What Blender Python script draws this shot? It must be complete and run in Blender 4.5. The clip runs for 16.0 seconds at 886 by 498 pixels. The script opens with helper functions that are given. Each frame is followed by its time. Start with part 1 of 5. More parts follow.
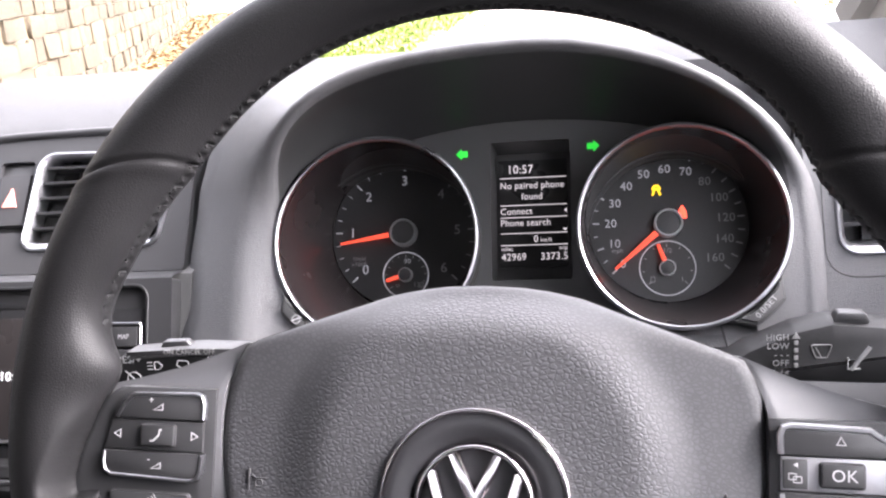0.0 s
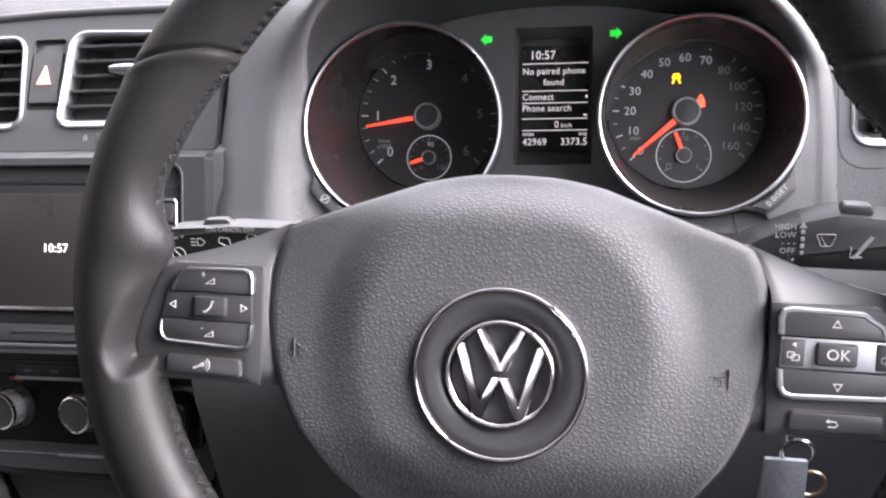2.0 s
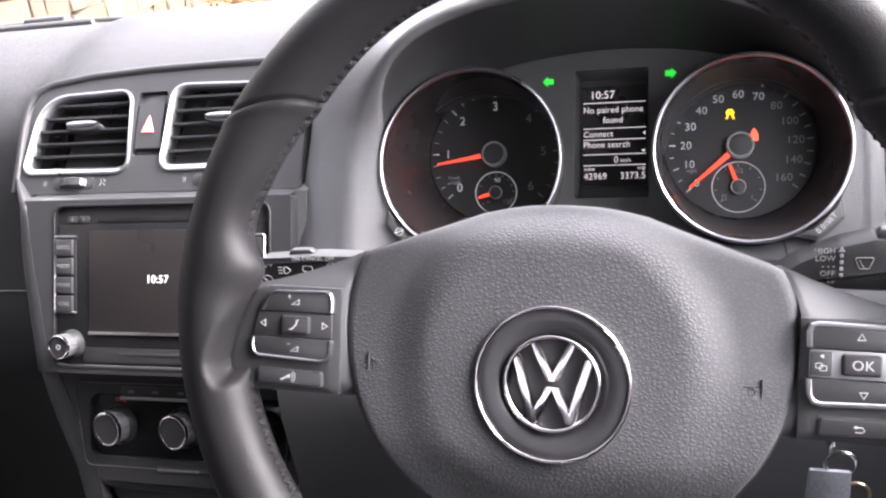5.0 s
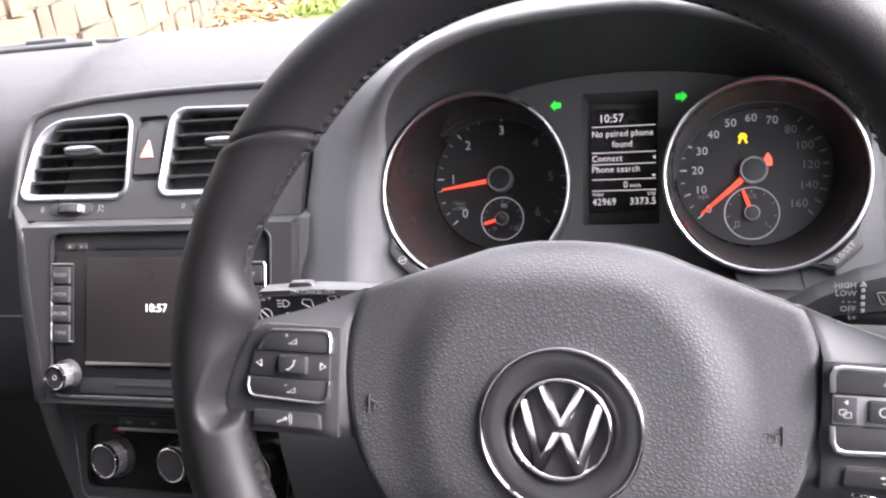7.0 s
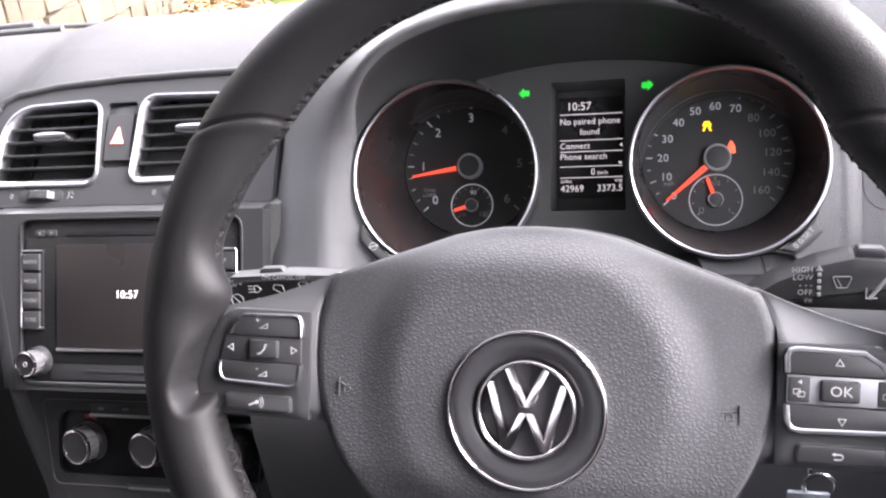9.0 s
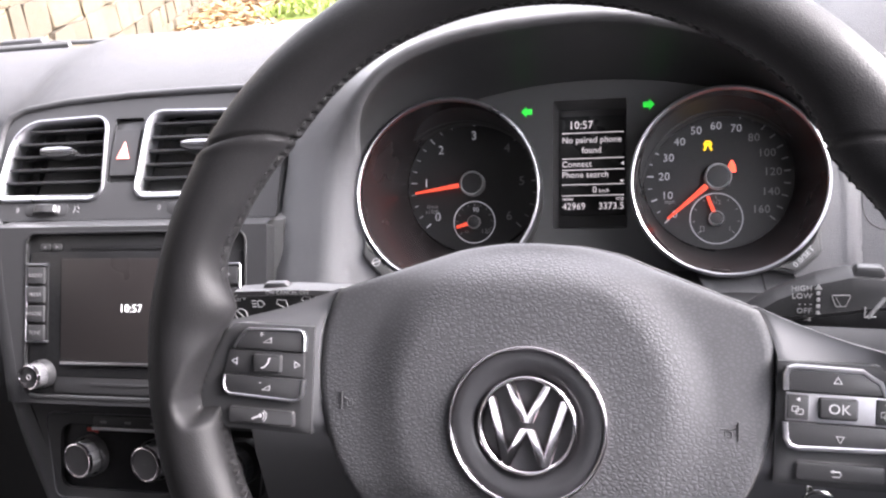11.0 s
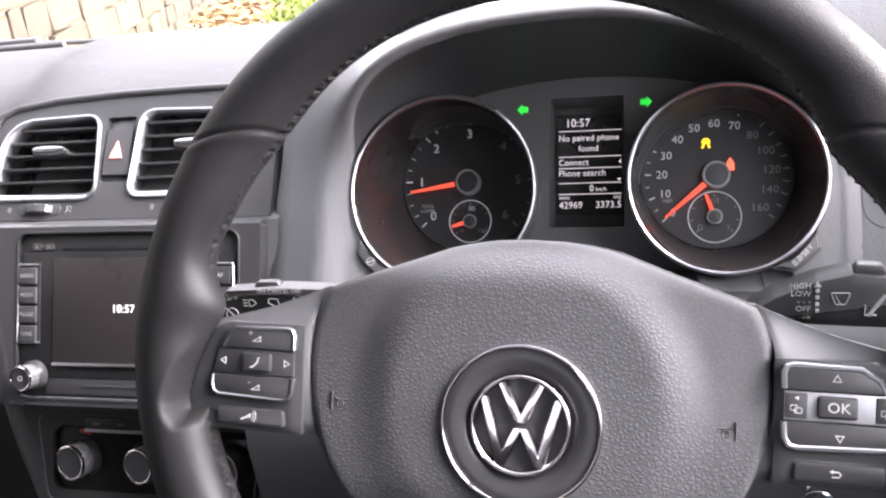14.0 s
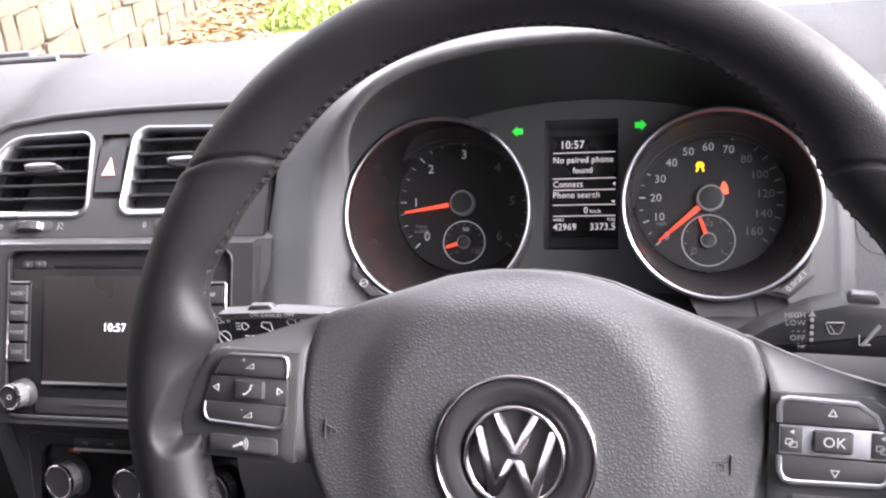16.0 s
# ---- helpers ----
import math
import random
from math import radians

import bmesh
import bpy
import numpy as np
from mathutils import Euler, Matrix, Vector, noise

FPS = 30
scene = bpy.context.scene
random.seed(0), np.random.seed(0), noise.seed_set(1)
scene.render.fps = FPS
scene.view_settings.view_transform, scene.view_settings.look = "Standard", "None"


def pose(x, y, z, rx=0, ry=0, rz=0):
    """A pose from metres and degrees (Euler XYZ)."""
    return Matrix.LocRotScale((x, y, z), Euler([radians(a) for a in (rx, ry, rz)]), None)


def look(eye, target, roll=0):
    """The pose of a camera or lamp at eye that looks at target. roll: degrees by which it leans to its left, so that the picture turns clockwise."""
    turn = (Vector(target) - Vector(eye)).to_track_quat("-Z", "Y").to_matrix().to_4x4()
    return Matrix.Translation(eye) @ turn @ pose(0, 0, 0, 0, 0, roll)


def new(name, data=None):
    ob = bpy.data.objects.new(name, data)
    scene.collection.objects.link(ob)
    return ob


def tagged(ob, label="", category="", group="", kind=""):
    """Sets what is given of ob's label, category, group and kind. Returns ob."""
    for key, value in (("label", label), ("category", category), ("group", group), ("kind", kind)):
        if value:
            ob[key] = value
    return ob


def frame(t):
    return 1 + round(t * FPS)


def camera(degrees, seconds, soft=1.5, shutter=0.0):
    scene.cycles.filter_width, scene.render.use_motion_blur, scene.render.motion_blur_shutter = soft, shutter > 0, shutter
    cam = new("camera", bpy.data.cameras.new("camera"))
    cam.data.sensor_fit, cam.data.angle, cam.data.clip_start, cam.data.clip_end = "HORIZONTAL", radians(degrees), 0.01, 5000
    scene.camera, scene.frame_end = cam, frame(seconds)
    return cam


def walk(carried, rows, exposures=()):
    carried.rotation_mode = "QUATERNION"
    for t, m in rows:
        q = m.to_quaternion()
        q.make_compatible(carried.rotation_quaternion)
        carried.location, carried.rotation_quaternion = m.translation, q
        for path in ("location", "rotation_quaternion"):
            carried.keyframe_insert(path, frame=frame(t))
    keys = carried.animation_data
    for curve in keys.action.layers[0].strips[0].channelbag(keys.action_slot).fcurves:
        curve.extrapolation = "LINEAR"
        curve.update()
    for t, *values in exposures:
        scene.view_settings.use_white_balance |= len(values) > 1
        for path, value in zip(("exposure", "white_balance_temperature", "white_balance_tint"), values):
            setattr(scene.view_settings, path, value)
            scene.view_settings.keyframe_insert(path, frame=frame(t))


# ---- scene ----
# right-hand-drive hatchback: x to the car's right, y ahead, z up; the wheel's hub is at (0, 0, 0.9)
cam = camera(52.07, 16.0, soft=2.2)
ROWS = [
    (0.0, 0.0482, -0.2938, 1.0720, 10.47, -17.54, -5.07),
    (0.5, 0.0427, -0.2794, 1.0735, 10.36, -18.24, -4.27),
    (1.0, 0.0352, -0.2681, 1.0729, 10.40, -20.32, -4.67),
    (1.5, 0.0335, -0.2941, 1.0794, 10.95, -24.38, -5.25),
    (2.0, 0.0435, -0.3163, 1.0858, 11.78, -25.29, -4.54),
    (2.5, 0.0464, -0.3381, 1.0897, 12.79, -24.73, -4.72),
    (3.0, 0.0467, -0.3396, 1.0912, 13.96, -24.40, -5.17),
    (3.5, 0.0494, -0.3416, 1.0911, 14.80, -24.02, -5.64),
    (4.0, 0.0547, -0.3480, 1.0939, 15.69, -23.68, -6.28),
    (6.5, 0.0658, -0.3604, 1.0999, 17.72, -20.89, -7.31),
    (7.0, 0.0597, -0.3365, 1.1008, 17.44, -21.48, -7.36),
    (7.5, 0.0586, -0.3322, 1.1008, 16.14, -23.29, -6.54),
    (8.0, 0.0603, -0.3353, 1.1021, 15.75, -23.56, -6.56),
    (8.5, 0.0635, -0.3398, 1.1030, 15.82, -22.95, -7.02),
    (9.0, 0.0639, -0.3436, 1.1030, 15.72, -22.50, -6.79),
    (9.5, 0.0657, -0.3422, 1.1035, 15.84, -22.35, -7.09),
    (10.0, 0.0652, -0.3487, 1.1051, 15.78, -22.02, -6.46),
    (12.5, 0.0646, -0.3386, 1.0985, 15.83, -21.24, -6.55),
    (13.0, 0.0670, -0.3272, 1.0935, 15.98, -21.28, -6.60),
    (13.5, 0.0661, -0.3309, 1.0932, 15.92, -21.29, -6.71),
    (14.0, 0.0667, -0.3416, 1.0988, 15.74, -21.23, -6.47),
    (14.5, 0.0634, -0.3444, 1.1038, 15.52, -21.15, -5.97),
    (15.0, 0.0631, -0.3474, 1.1044, 15.37, -20.94, -5.87),
    (15.5, 0.0630, -0.3481, 1.1049, 15.24, -20.74, -5.72),
    (16.0, 0.0648, -0.3375, 1.1063, 15.10, -20.67, -5.81),
]


def eye_pose(x, y, z, yaw, pitch, roll):
    a, b = radians(yaw), radians(pitch)
    way = Vector((-math.sin(a) * math.cos(b), math.cos(a) * math.cos(b), math.sin(b)))
    return look((x, y, z), Vector((x, y, z)) + way, roll)


walk(cam, [(row[0], eye_pose(*row[1:])) for row in ROWS], exposures=[(0.0, 3.69, 6380, 18.5), (16.0, 3.69, 6380, 18.5)])

# ---- daylight: a bright overcast sky with a broad weak sun on the driver's side ----
world = bpy.data.worlds.new("overcast_sky")
scene.world = world
world.use_nodes = True
wn, wl = world.node_tree.nodes, world.node_tree.links
sky = wn.new("ShaderNodeTexSky")
sky.sky_type, sky.sun_disc = "NISHITA", False
sky.sun_elevation, sky.sun_rotation = radians(38), radians(80)
sky.dust_density, sky.air_density, sky.ozone_density = 4.0, 1.0, 1.0
grey = wn.new("ShaderNodeHueSaturation")
grey.inputs["Saturation"].default_value = 0.12
wl.new(sky.outputs[0], grey.inputs["Color"])
wl.new(grey.outputs[0], wn["Background"].inputs["Color"])
wn["Background"].inputs["Strength"].default_value = 0.165

sun = new("sun", bpy.data.lights.new("sun", "SUN"))
sun.data.energy, sun.data.angle, sun.data.color = 1.45, radians(50), (1.0, 0.96, 0.9)
sun.matrix_world = look((0, 0, 0), (-0.85, -0.08, -0.53))


# ---- materials ----
def mat(name, color, rough=0.5, metal=0.0, grain=0.0, size=200.0, vary=0.12, kind="noise", spec=0.5, stain=12.0, coat=0.0, aniso=1.0, crease_shade=0.0):
    """A surface with colour variation at two scales, a worn gloss and a fine relief; size is per metre."""
    m = bpy.data.materials.new(name)
    m.use_nodes = True
    n, l = m.node_tree.nodes, m.node_tree.links
    b = n["Principled BSDF"]
    b.inputs["Metallic"].default_value = metal
    b.inputs["Specular IOR Level"].default_value = spec
    b.inputs["Coat Weight"].default_value = coat
    co = n.new("ShaderNodeTexCoord")
    big, fine = n.new("ShaderNodeTexNoise"), n.new("ShaderNodeTexNoise")
    big.inputs["Scale"].default_value, fine.inputs["Scale"].default_value = stain, size * 1.7
    big.inputs["Detail"].default_value, fine.inputs["Detail"].default_value = 4, 2
    for t in (big, fine):
        l.new(co.outputs["Object"], t.inputs["Vector"])
    add = n.new("ShaderNodeMath")
    add.operation = "ADD"
    l.new(big.outputs["Fac"], add.inputs[0]), l.new(fine.outputs["Fac"], add.inputs[1])
    ramp = n.new("ShaderNodeMapRange")
    ramp.inputs[1].default_value, ramp.inputs[2].default_value = 0.6, 1.4
    ramp.inputs[3].default_value, ramp.inputs[4].default_value = 1 - vary, 1 + vary
    l.new(add.outputs[0], ramp.inputs[0])
    mul = n.new("ShaderNodeVectorMath")
    mul.operation = "SCALE"
    mul.inputs[0].default_value = color
    l.new(ramp.outputs[0], mul.inputs["Scale"])
    l.new(mul.outputs[0], b.inputs["Base Color"])
    gloss = n.new("ShaderNodeMapRange")
    gloss.inputs[1].default_value, gloss.inputs[2].default_value = 0.3, 0.7
    gloss.inputs[3].default_value, gloss.inputs[4].default_value = max(rough - 0.06, 0.02), min(rough + 0.06, 1)
    l.new(big.outputs["Fac"], gloss.inputs[0])
    l.new(gloss.outputs[0], b.inputs["Roughness"])
    if grain:
        bump = n.new("ShaderNodeBump")
        bump.inputs["Strength"].default_value, bump.inputs["Distance"].default_value = 1.0, grain
        if kind == "leather":
            warp = n.new("ShaderNodeTexNoise")
            warp.inputs["Scale"].default_value = size * 0.6
            l.new(co.outputs["Object"], warp.inputs["Vector"])
            mix, wide = n.new("ShaderNodeVectorMath"), n.new("ShaderNodeVectorMath")
            mix.operation, wide.operation = "MULTIPLY_ADD", "MULTIPLY"
            mix.inputs[1].default_value, wide.inputs[1].default_value = (0.45 / size,) * 3, (1 / aniso, 1, 1)
            l.new(co.outputs["Object"], wide.inputs[0])
            l.new(warp.outputs["Color"], mix.inputs[0]), l.new(wide.outputs[0], mix.inputs[2])
            cell = n.new("ShaderNodeTexVoronoi")
            cell.feature = "DISTANCE_TO_EDGE"
            cell.inputs["Scale"].default_value = size
            l.new(mix.outputs[0], cell.inputs["Vector"])
            flip = n.new("ShaderNodeMapRange")
            flip.interpolation_type = "SMOOTHSTEP"
            flip.inputs[1].default_value, flip.inputs[2].default_value = 0.0, 0.3
            l.new(cell.outputs["Distance"], flip.inputs[0])
            l.new(flip.outputs[0], bump.inputs["Height"])
            # creases between the grain cells painted darker, imitating the shade in them
            crease = n.new("ShaderNodeMapRange")
            crease.inputs[3].default_value, crease.inputs[4].default_value = 1 - crease_shade, 1.0
            l.new(flip.outputs[0], crease.inputs[0])
            tone = n.new("ShaderNodeMath")
            tone.operation = "MULTIPLY"
            l.new(ramp.outputs[0], tone.inputs[0]), l.new(crease.outputs[0], tone.inputs[1])
            l.new(tone.outputs[0], mul.inputs["Scale"])
        else:
            l.new(fine.outputs["Fac"], bump.inputs["Height"])
        l.new(bump.outputs[0], b.inputs["Normal"])
    return m


def glow(name, color, strength):
    m = bpy.data.materials.new(name)
    m.use_nodes = True
    b = m.node_tree.nodes["Principled BSDF"]
    b.inputs["Base Color"].default_value = (*[0.75 * c for c in color], 1)
    b.inputs["Emission Color"].default_value = (*color, 1)
    b.inputs["Emission Strength"].default_value = strength
    b.inputs["Roughness"].default_value = 0.6
    return m


LEATHER = mat("black_rim_leather", (0.0145, 0.0142, 0.015), 0.44, spec=0.165, grain=0.00005, size=950, kind="leather", vary=0.3, stain=18)
PAD = mat("grained_grey_pad", (0.066, 0.066, 0.0712), 0.54, spec=0.42, grain=0.00013, size=560, aniso=1.25, crease_shade=0.2, kind="leather", vary=0.1)
DASH = mat("grained_dash_plastic", (0.146, 0.146, 0.1515), 0.56, spec=0.38, grain=0.0002, size=850, kind="leather", vary=0.08)
DASH_TOP = mat("soft_dash_top", (0.059, 0.059, 0.0626), 0.64, spec=0.26, grain=0.00025, size=800, kind="leather", vary=0.08)
TRIM = mat("satin_dark_grey_trim", (0.034, 0.034, 0.036), 0.45, spec=0.42, grain=0.00006, size=1500, vary=0.08)
SATIN = mat("satin_spoke_plastic", (0.1, 0.1, 0.106), 0.40, grain=0.00006, size=1800, vary=0.1)
DISH = mat("satin_emblem_dish", (0.034, 0.034, 0.037), 0.34, vary=0.1, stain=30)
BUTTON = mat("dark_button_plastic", (0.038, 0.038, 0.040), 0.32, grain=0.00004, size=2000, vary=0.15)
BLACK = mat("matt_black_plastic", (0.066, 0.066, 0.067), 0.55, grain=0.00005, size=1200, vary=0.2)
FACIA = mat("cluster_facia_plastic", (0.078, 0.078, 0.079), 0.5, grain=0.00006, size=1500, vary=0.12)
GLOSS = mat("piano_black_plastic", (0.018, 0.018, 0.019), 0.16, vary=0.2, stain=30, spec=0.22)
FUNNEL = mat("dark_gauge_funnel", (0.020, 0.0165, 0.017), 0.26, vary=0.15, spec=0.3)
RADIO_BLACK = mat("satin_black_radio_plastic", (0.02, 0.02, 0.021), 0.38, spec=0.3, grain=0.00004, size=1600, vary=0.15)
LINING = mat("satin_black_lining", (0.044, 0.044, 0.045), 0.42, spec=0.45, grain=0.00005, size=1400, vary=0.15)
DIAL = mat("black_dial_face", (0.046, 0.046, 0.047), 0.35, vary=0.15, size=600)
CHROME = mat("bright_chrome", (0.66, 0.62, 0.64), 0.12, 1.0, vary=0.04, stain=40)
SILVER = mat("satin_silver_trim", (0.54, 0.54, 0.57), 0.32, 1.0, vary=0.06, stain=30)
PLATE = mat("satin_grey_metal_plate", (0.36, 0.36, 0.38), 0.4, 0.5, vary=0.08, stain=40)
STEEL = mat("key_steel", (0.6, 0.6, 0.6), 0.22, 1.0, vary=0.1, stain=60)
FOB = mat("grey_blue_key_tag", (0.3, 0.32, 0.36), 0.34, 0.6, vary=0.25, size=300, stain=60)
GOLD = mat("brass_key_ring", (0.5, 0.4, 0.27), 0.25, 1.0, vary=0.1)
SCREEN = mat("dark_glossy_screen", (0.024, 0.021, 0.021), 0.3, vary=0.05, stain=6, spec=0.35)
LCD = mat("dark_display_glass", (0.04, 0.04, 0.041), 0.3, vary=0.1)
PRINT = mat("white_print", (0.42, 0.42, 0.43), 0.6, vary=0.1)
FAINT = mat("worn_grey_print", (0.18, 0.18, 0.185), 0.6, vary=0.3)
MARK = mat("embossed_mark_plastic", (0.042, 0.042, 0.044), 0.45, vary=0.1)
GAUGE_PRINT = glow("backlit_gauge_print", (0.56, 0.57, 0.6), 0.028)
# the gauge print again, darker for the parts of the dials in shade
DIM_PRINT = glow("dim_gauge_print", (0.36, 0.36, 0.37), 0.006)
LCD_TEXT = glow("lit_display_text", (1.0, 0.94, 0.95), 0.06)
NEEDLE = glow("lit_red_needle", (1.0, 0.1, 0.05), 0.085)
YELLOW = glow("lit_amber_lamp", (1.0, 0.6, 0.02), 0.13)
RED = glow("lit_red_lamp", (1.0, 0.08, 0.04), 0.27)
GREEN = glow("lit_green_arrow", (0.02, 0.8, 0.06), 0.065)
HAZARD = glow("lit_hazard_triangle", (1.0, 0.34, 0.28), 0.13)
leaf = PAD.node_tree.nodes.new("ShaderNodeAttribute")
leaf.attribute_name = "grain_depth"
PAD.node_tree.links.new(leaf.outputs["Fac"], next(n for n in PAD.node_tree.nodes if n.type == "BUMP").inputs["Strength"])
STALK_BLACK = mat("scuffed_black_plastic", (0.018, 0.018, 0.019), 0.42, spec=0.25, grain=0.00005, size=1500, vary=0.4, stain=60)
STALK_TOP = mat("lighter_grey_plastic", (0.06, 0.06, 0.062), 0.45, grain=0.00005, size=1500, vary=0.3, stain=80)
SEAT = mat("dark_seat_cloth", (0.05, 0.05, 0.052), 0.9, grain=0.0003, size=700, vary=0.15)
CLOTH = mat("grey_cabin_lining", (0.12, 0.12, 0.118), 0.9, grain=0.0002, size=900, vary=0.1)
RED_DOT = mat("red_temperature_mark", (0.5, 0.03, 0.02), 0.5)


# ---- mesh helpers ----
def mesh_of(bm, name, smooth=35):
    bmesh.ops.recalc_face_normals(bm, faces=bm.faces)
    me = bpy.data.meshes.new(name)
    bm.to_mesh(me)
    bm.free()
    me.shade_smooth()
    me.set_sharp_from_angle(angle=radians(smooth))
    return me


def part(name, bm, material, parent, label="", smooth=35):
    ob = new(name, mesh_of(bm, name, smooth) if isinstance(bm, bmesh.types.BMesh) else bm)
    ob.data.materials.clear()
    ob.data.materials.append(material)
    ob.parent = parent
    return tagged(ob, label)


def thing(name, m, label, category, group="", kind=""):
    ob = new(name)
    ob.empty_display_size = 0.02
    ob.matrix_world = m
    return tagged(ob, label, category, group, kind)


def solid(name, bm, material, label, category, kind="", m=None, smooth=35):
    ob = part(name, bm, material, None, "", smooth)
    if m is not None:
        ob.matrix_world = m
    return tagged(ob, label, category, "", kind)


def loft(rings, closed=True, caps=(False, False)):
    bm = bmesh.new()
    rows = [[bm.verts.new(p) for p in ring] for ring in rings]
    n = len(rows[0])
    for a, b in zip(rows, rows[1:]):
        for i in range(n if closed else n - 1):
            j = (i + 1) % n
            bm.faces.new((a[i], a[j], b[j], b[i]))
    if caps[0]:
        bm.faces.new(rows[0][::-1])
    if caps[1]:
        bm.faces.new(rows[-1])
    return bm


def lathe(profile, n=48, cx=0.0, cy=0.0, caps=(False, False)):
    return loft([[(cx + r * math.cos(2 * math.pi * i / n), cy + r * math.sin(2 * math.pi * i / n), z) for i in range(n)] for r, z in profile], True, caps)


def rrect(x0, y0, x1, y1, r, n=5):
    """The outline of a rounded rectangle; r: one radius or four (from the lower right corner, anticlockwise)."""
    rs = r if isinstance(r, (tuple, list)) else (r,) * 4
    pts = []
    for (cx, cy, a), q in zip(((x1, y0, -90), (x1, y1, 0), (x0, y1, 90), (x0, y0, 180)), rs):
        ox, oy = cx - q if cx == x1 else cx + q, cy - q if cy == y1 else cy + q
        pts += [(ox + q * math.cos(radians(a + 90 * k / n)), oy + q * math.sin(radians(a + 90 * k / n))) for k in range(n + 1)]
    return pts


def inset(pts, d):
    """An outline moved inwards by d (anticlockwise outlines)."""
    out, n = [], len(pts)
    for i in range(n):
        a, p, b = Vector(pts[i - 1]), Vector(pts[i]), Vector(pts[(i + 1) % n])
        e, f = (p - a), (b - p)
        if e.length < 1e-9:
            e = f
        if f.length < 1e-9:
            f = e
        m = e.normalized() + f.normalized()
        m = m.normalized() if m.length > 1e-6 else e.normalized()
        k = 1 / max(0.4, m.dot(f.normalized()))
        out.append((p.x - m.y * d * k, p.y + m.x * d * k))
    return out


def shrink(pts, width):
    """An outline moved inwards by width(nx, ny), a function of the outward direction."""
    out, n = [], len(pts)
    for i in range(n):
        e = Vector(pts[(i + 1) % n]) - Vector(pts[i - 1])
        e.normalize()
        d = width(e.y, -e.x)
        out.append((pts[i][0] - e.y * d, pts[i][1] + e.x * d))
    return out


def ccw(pts):
    return pts if sum(a[0] * b[1] - b[0] * a[1] for a, b in zip(pts, pts[1:] + pts[:1])) > 0 else pts[::-1]


def slab(pts, z0, z1, bevel=0.0006):
    """A plate from z0 up to z1 with rounded upper edges."""
    pts = ccw(list(pts))
    r = [[(x, y, z0) for x, y in pts], [(x, y, z1 - bevel) for x, y in pts]]
    r.append([(x, y, z1 - 0.3 * bevel) for x, y in inset(pts, 0.3 * bevel)])
    r.append([(x, y, z1) for x, y in inset(pts, bevel)])
    return loft(r, True, (True, True))


def band(pts, w, z0, z1, bevel=0.0004):
    """A rounded rail of width w along a closed outline."""
    pts = ccw(list(pts))
    prof = [(0, z0), (0, z1 - bevel), (bevel, z1), (w - bevel, z1), (w, z1 - bevel), (w, z0)]
    return loft([[(x, y, z) for x, y in inset(pts, d)] for d, z in prof])


def strip(pts, w, z0, z1):
    """A rounded rail of width w along an open line."""
    bm = bmesh.new()
    rows = []
    for i, p in enumerate(pts):
        a, b = Vector(pts[max(i - 1, 0)]), Vector(pts[min(i + 1, len(pts) - 1)])
        d = (b - a).normalized()
        s = Vector((-d.y, d.x)) * w / 2
        p = Vector(p)
        rows.append([bm.verts.new((*(p + k * s), z)) for k, z in ((-1, z0), (-1, z1 - w * 0.25), (-0.5, z1), (0.5, z1), (1, z1 - w * 0.25), (1, z0))])
    for a, b in zip(rows, rows[1:]):
        for i in range(6):
            bm.faces.new((a[i], a[(i + 1) % 6], b[(i + 1) % 6], b[i]))
    bm.faces.new(rows[0]), bm.faces.new(rows[-1][::-1])
    return bm


def tube(path, radius, n=10, closed=False):
    path = [Vector(p) for p in path]
    rings, up = [], Vector((0.13, 0.31, 0.94))
    for i, p in enumerate(path):
        a = path[i - 1] if closed or i else p
        b = path[(i + 1) % len(path)] if closed or i < len(path) - 1 else p
        d = (b - a).normalized()
        s = d.cross(up).normalized()
        q = s.cross(d)
        r = radius(i / (len(path) - 1)) if callable(radius) else radius
        rings.append([p + r * (math.cos(2 * math.pi * k / n) * s + math.sin(2 * math.pi * k / n) * q) for k in range(n)])
    if closed:
        rings.append(rings[0])
    return loft(rings, True, (not closed, not closed))


def box(x0, x1, y0, y1, z0, z1, bevel=0.0):
    bm = bmesh.new()
    bmesh.ops.create_cube(bm, size=1, matrix=Matrix.LocRotScale(((x0 + x1) / 2, (y0 + y1) / 2, (z0 + z1) / 2), None, (x1 - x0, y1 - y0, z1 - z0)))
    if bevel:
        bmesh.ops.bevel(bm, geom=bm.edges[:], offset=bevel, segments=2, affect="EDGES")
    return bm


def merge(*bms):
    out = bmesh.new()
    for b in bms:
        me = bpy.data.meshes.new("scrap")
        b.to_mesh(me)
        out.from_mesh(me)
        b.free()
        bpy.data.meshes.remove(me)
    return out


def lettering(name, words, size, x, y, z, material, parent, align="CENTER", turn=0.0, slant=0.0, wide=1.0):
    """Raised print in the built-in font, in the plane of its parent."""
    cu = bpy.data.curves.new("scrap", "FONT")
    cu.body, cu.size, cu.align_x, cu.align_y, cu.extrude, cu.shear = words, size, align, "CENTER", 0.00012, slant
    cu.resolution_u = 3
    cu.space_character = 1.05
    ob = bpy.data.objects.new("scrap", cu)
    scene.collection.objects.link(ob)
    bpy.context.view_layer.update()
    me = bpy.data.meshes.new_from_object(ob.evaluated_get(bpy.context.evaluated_depsgraph_get()))
    bpy.data.objects.remove(ob)
    bpy.data.curves.remove(cu)
    me.transform(pose(x, y, z, 0, 0, turn) @ Matrix.Diagonal((wide, 1, 1, 1)))
    weld = bmesh.new()
    weld.from_mesh(me)
    bmesh.ops.remove_doubles(weld, verts=weld.verts, dist=0.000004)
    weld.to_mesh(me)
    weld.free()
    me.name = name
    return part(name, me, material, parent)


def smoothstep(t):
    t = min(1.0, max(0.0, t))
    return t * t * (3 - 2 * t)


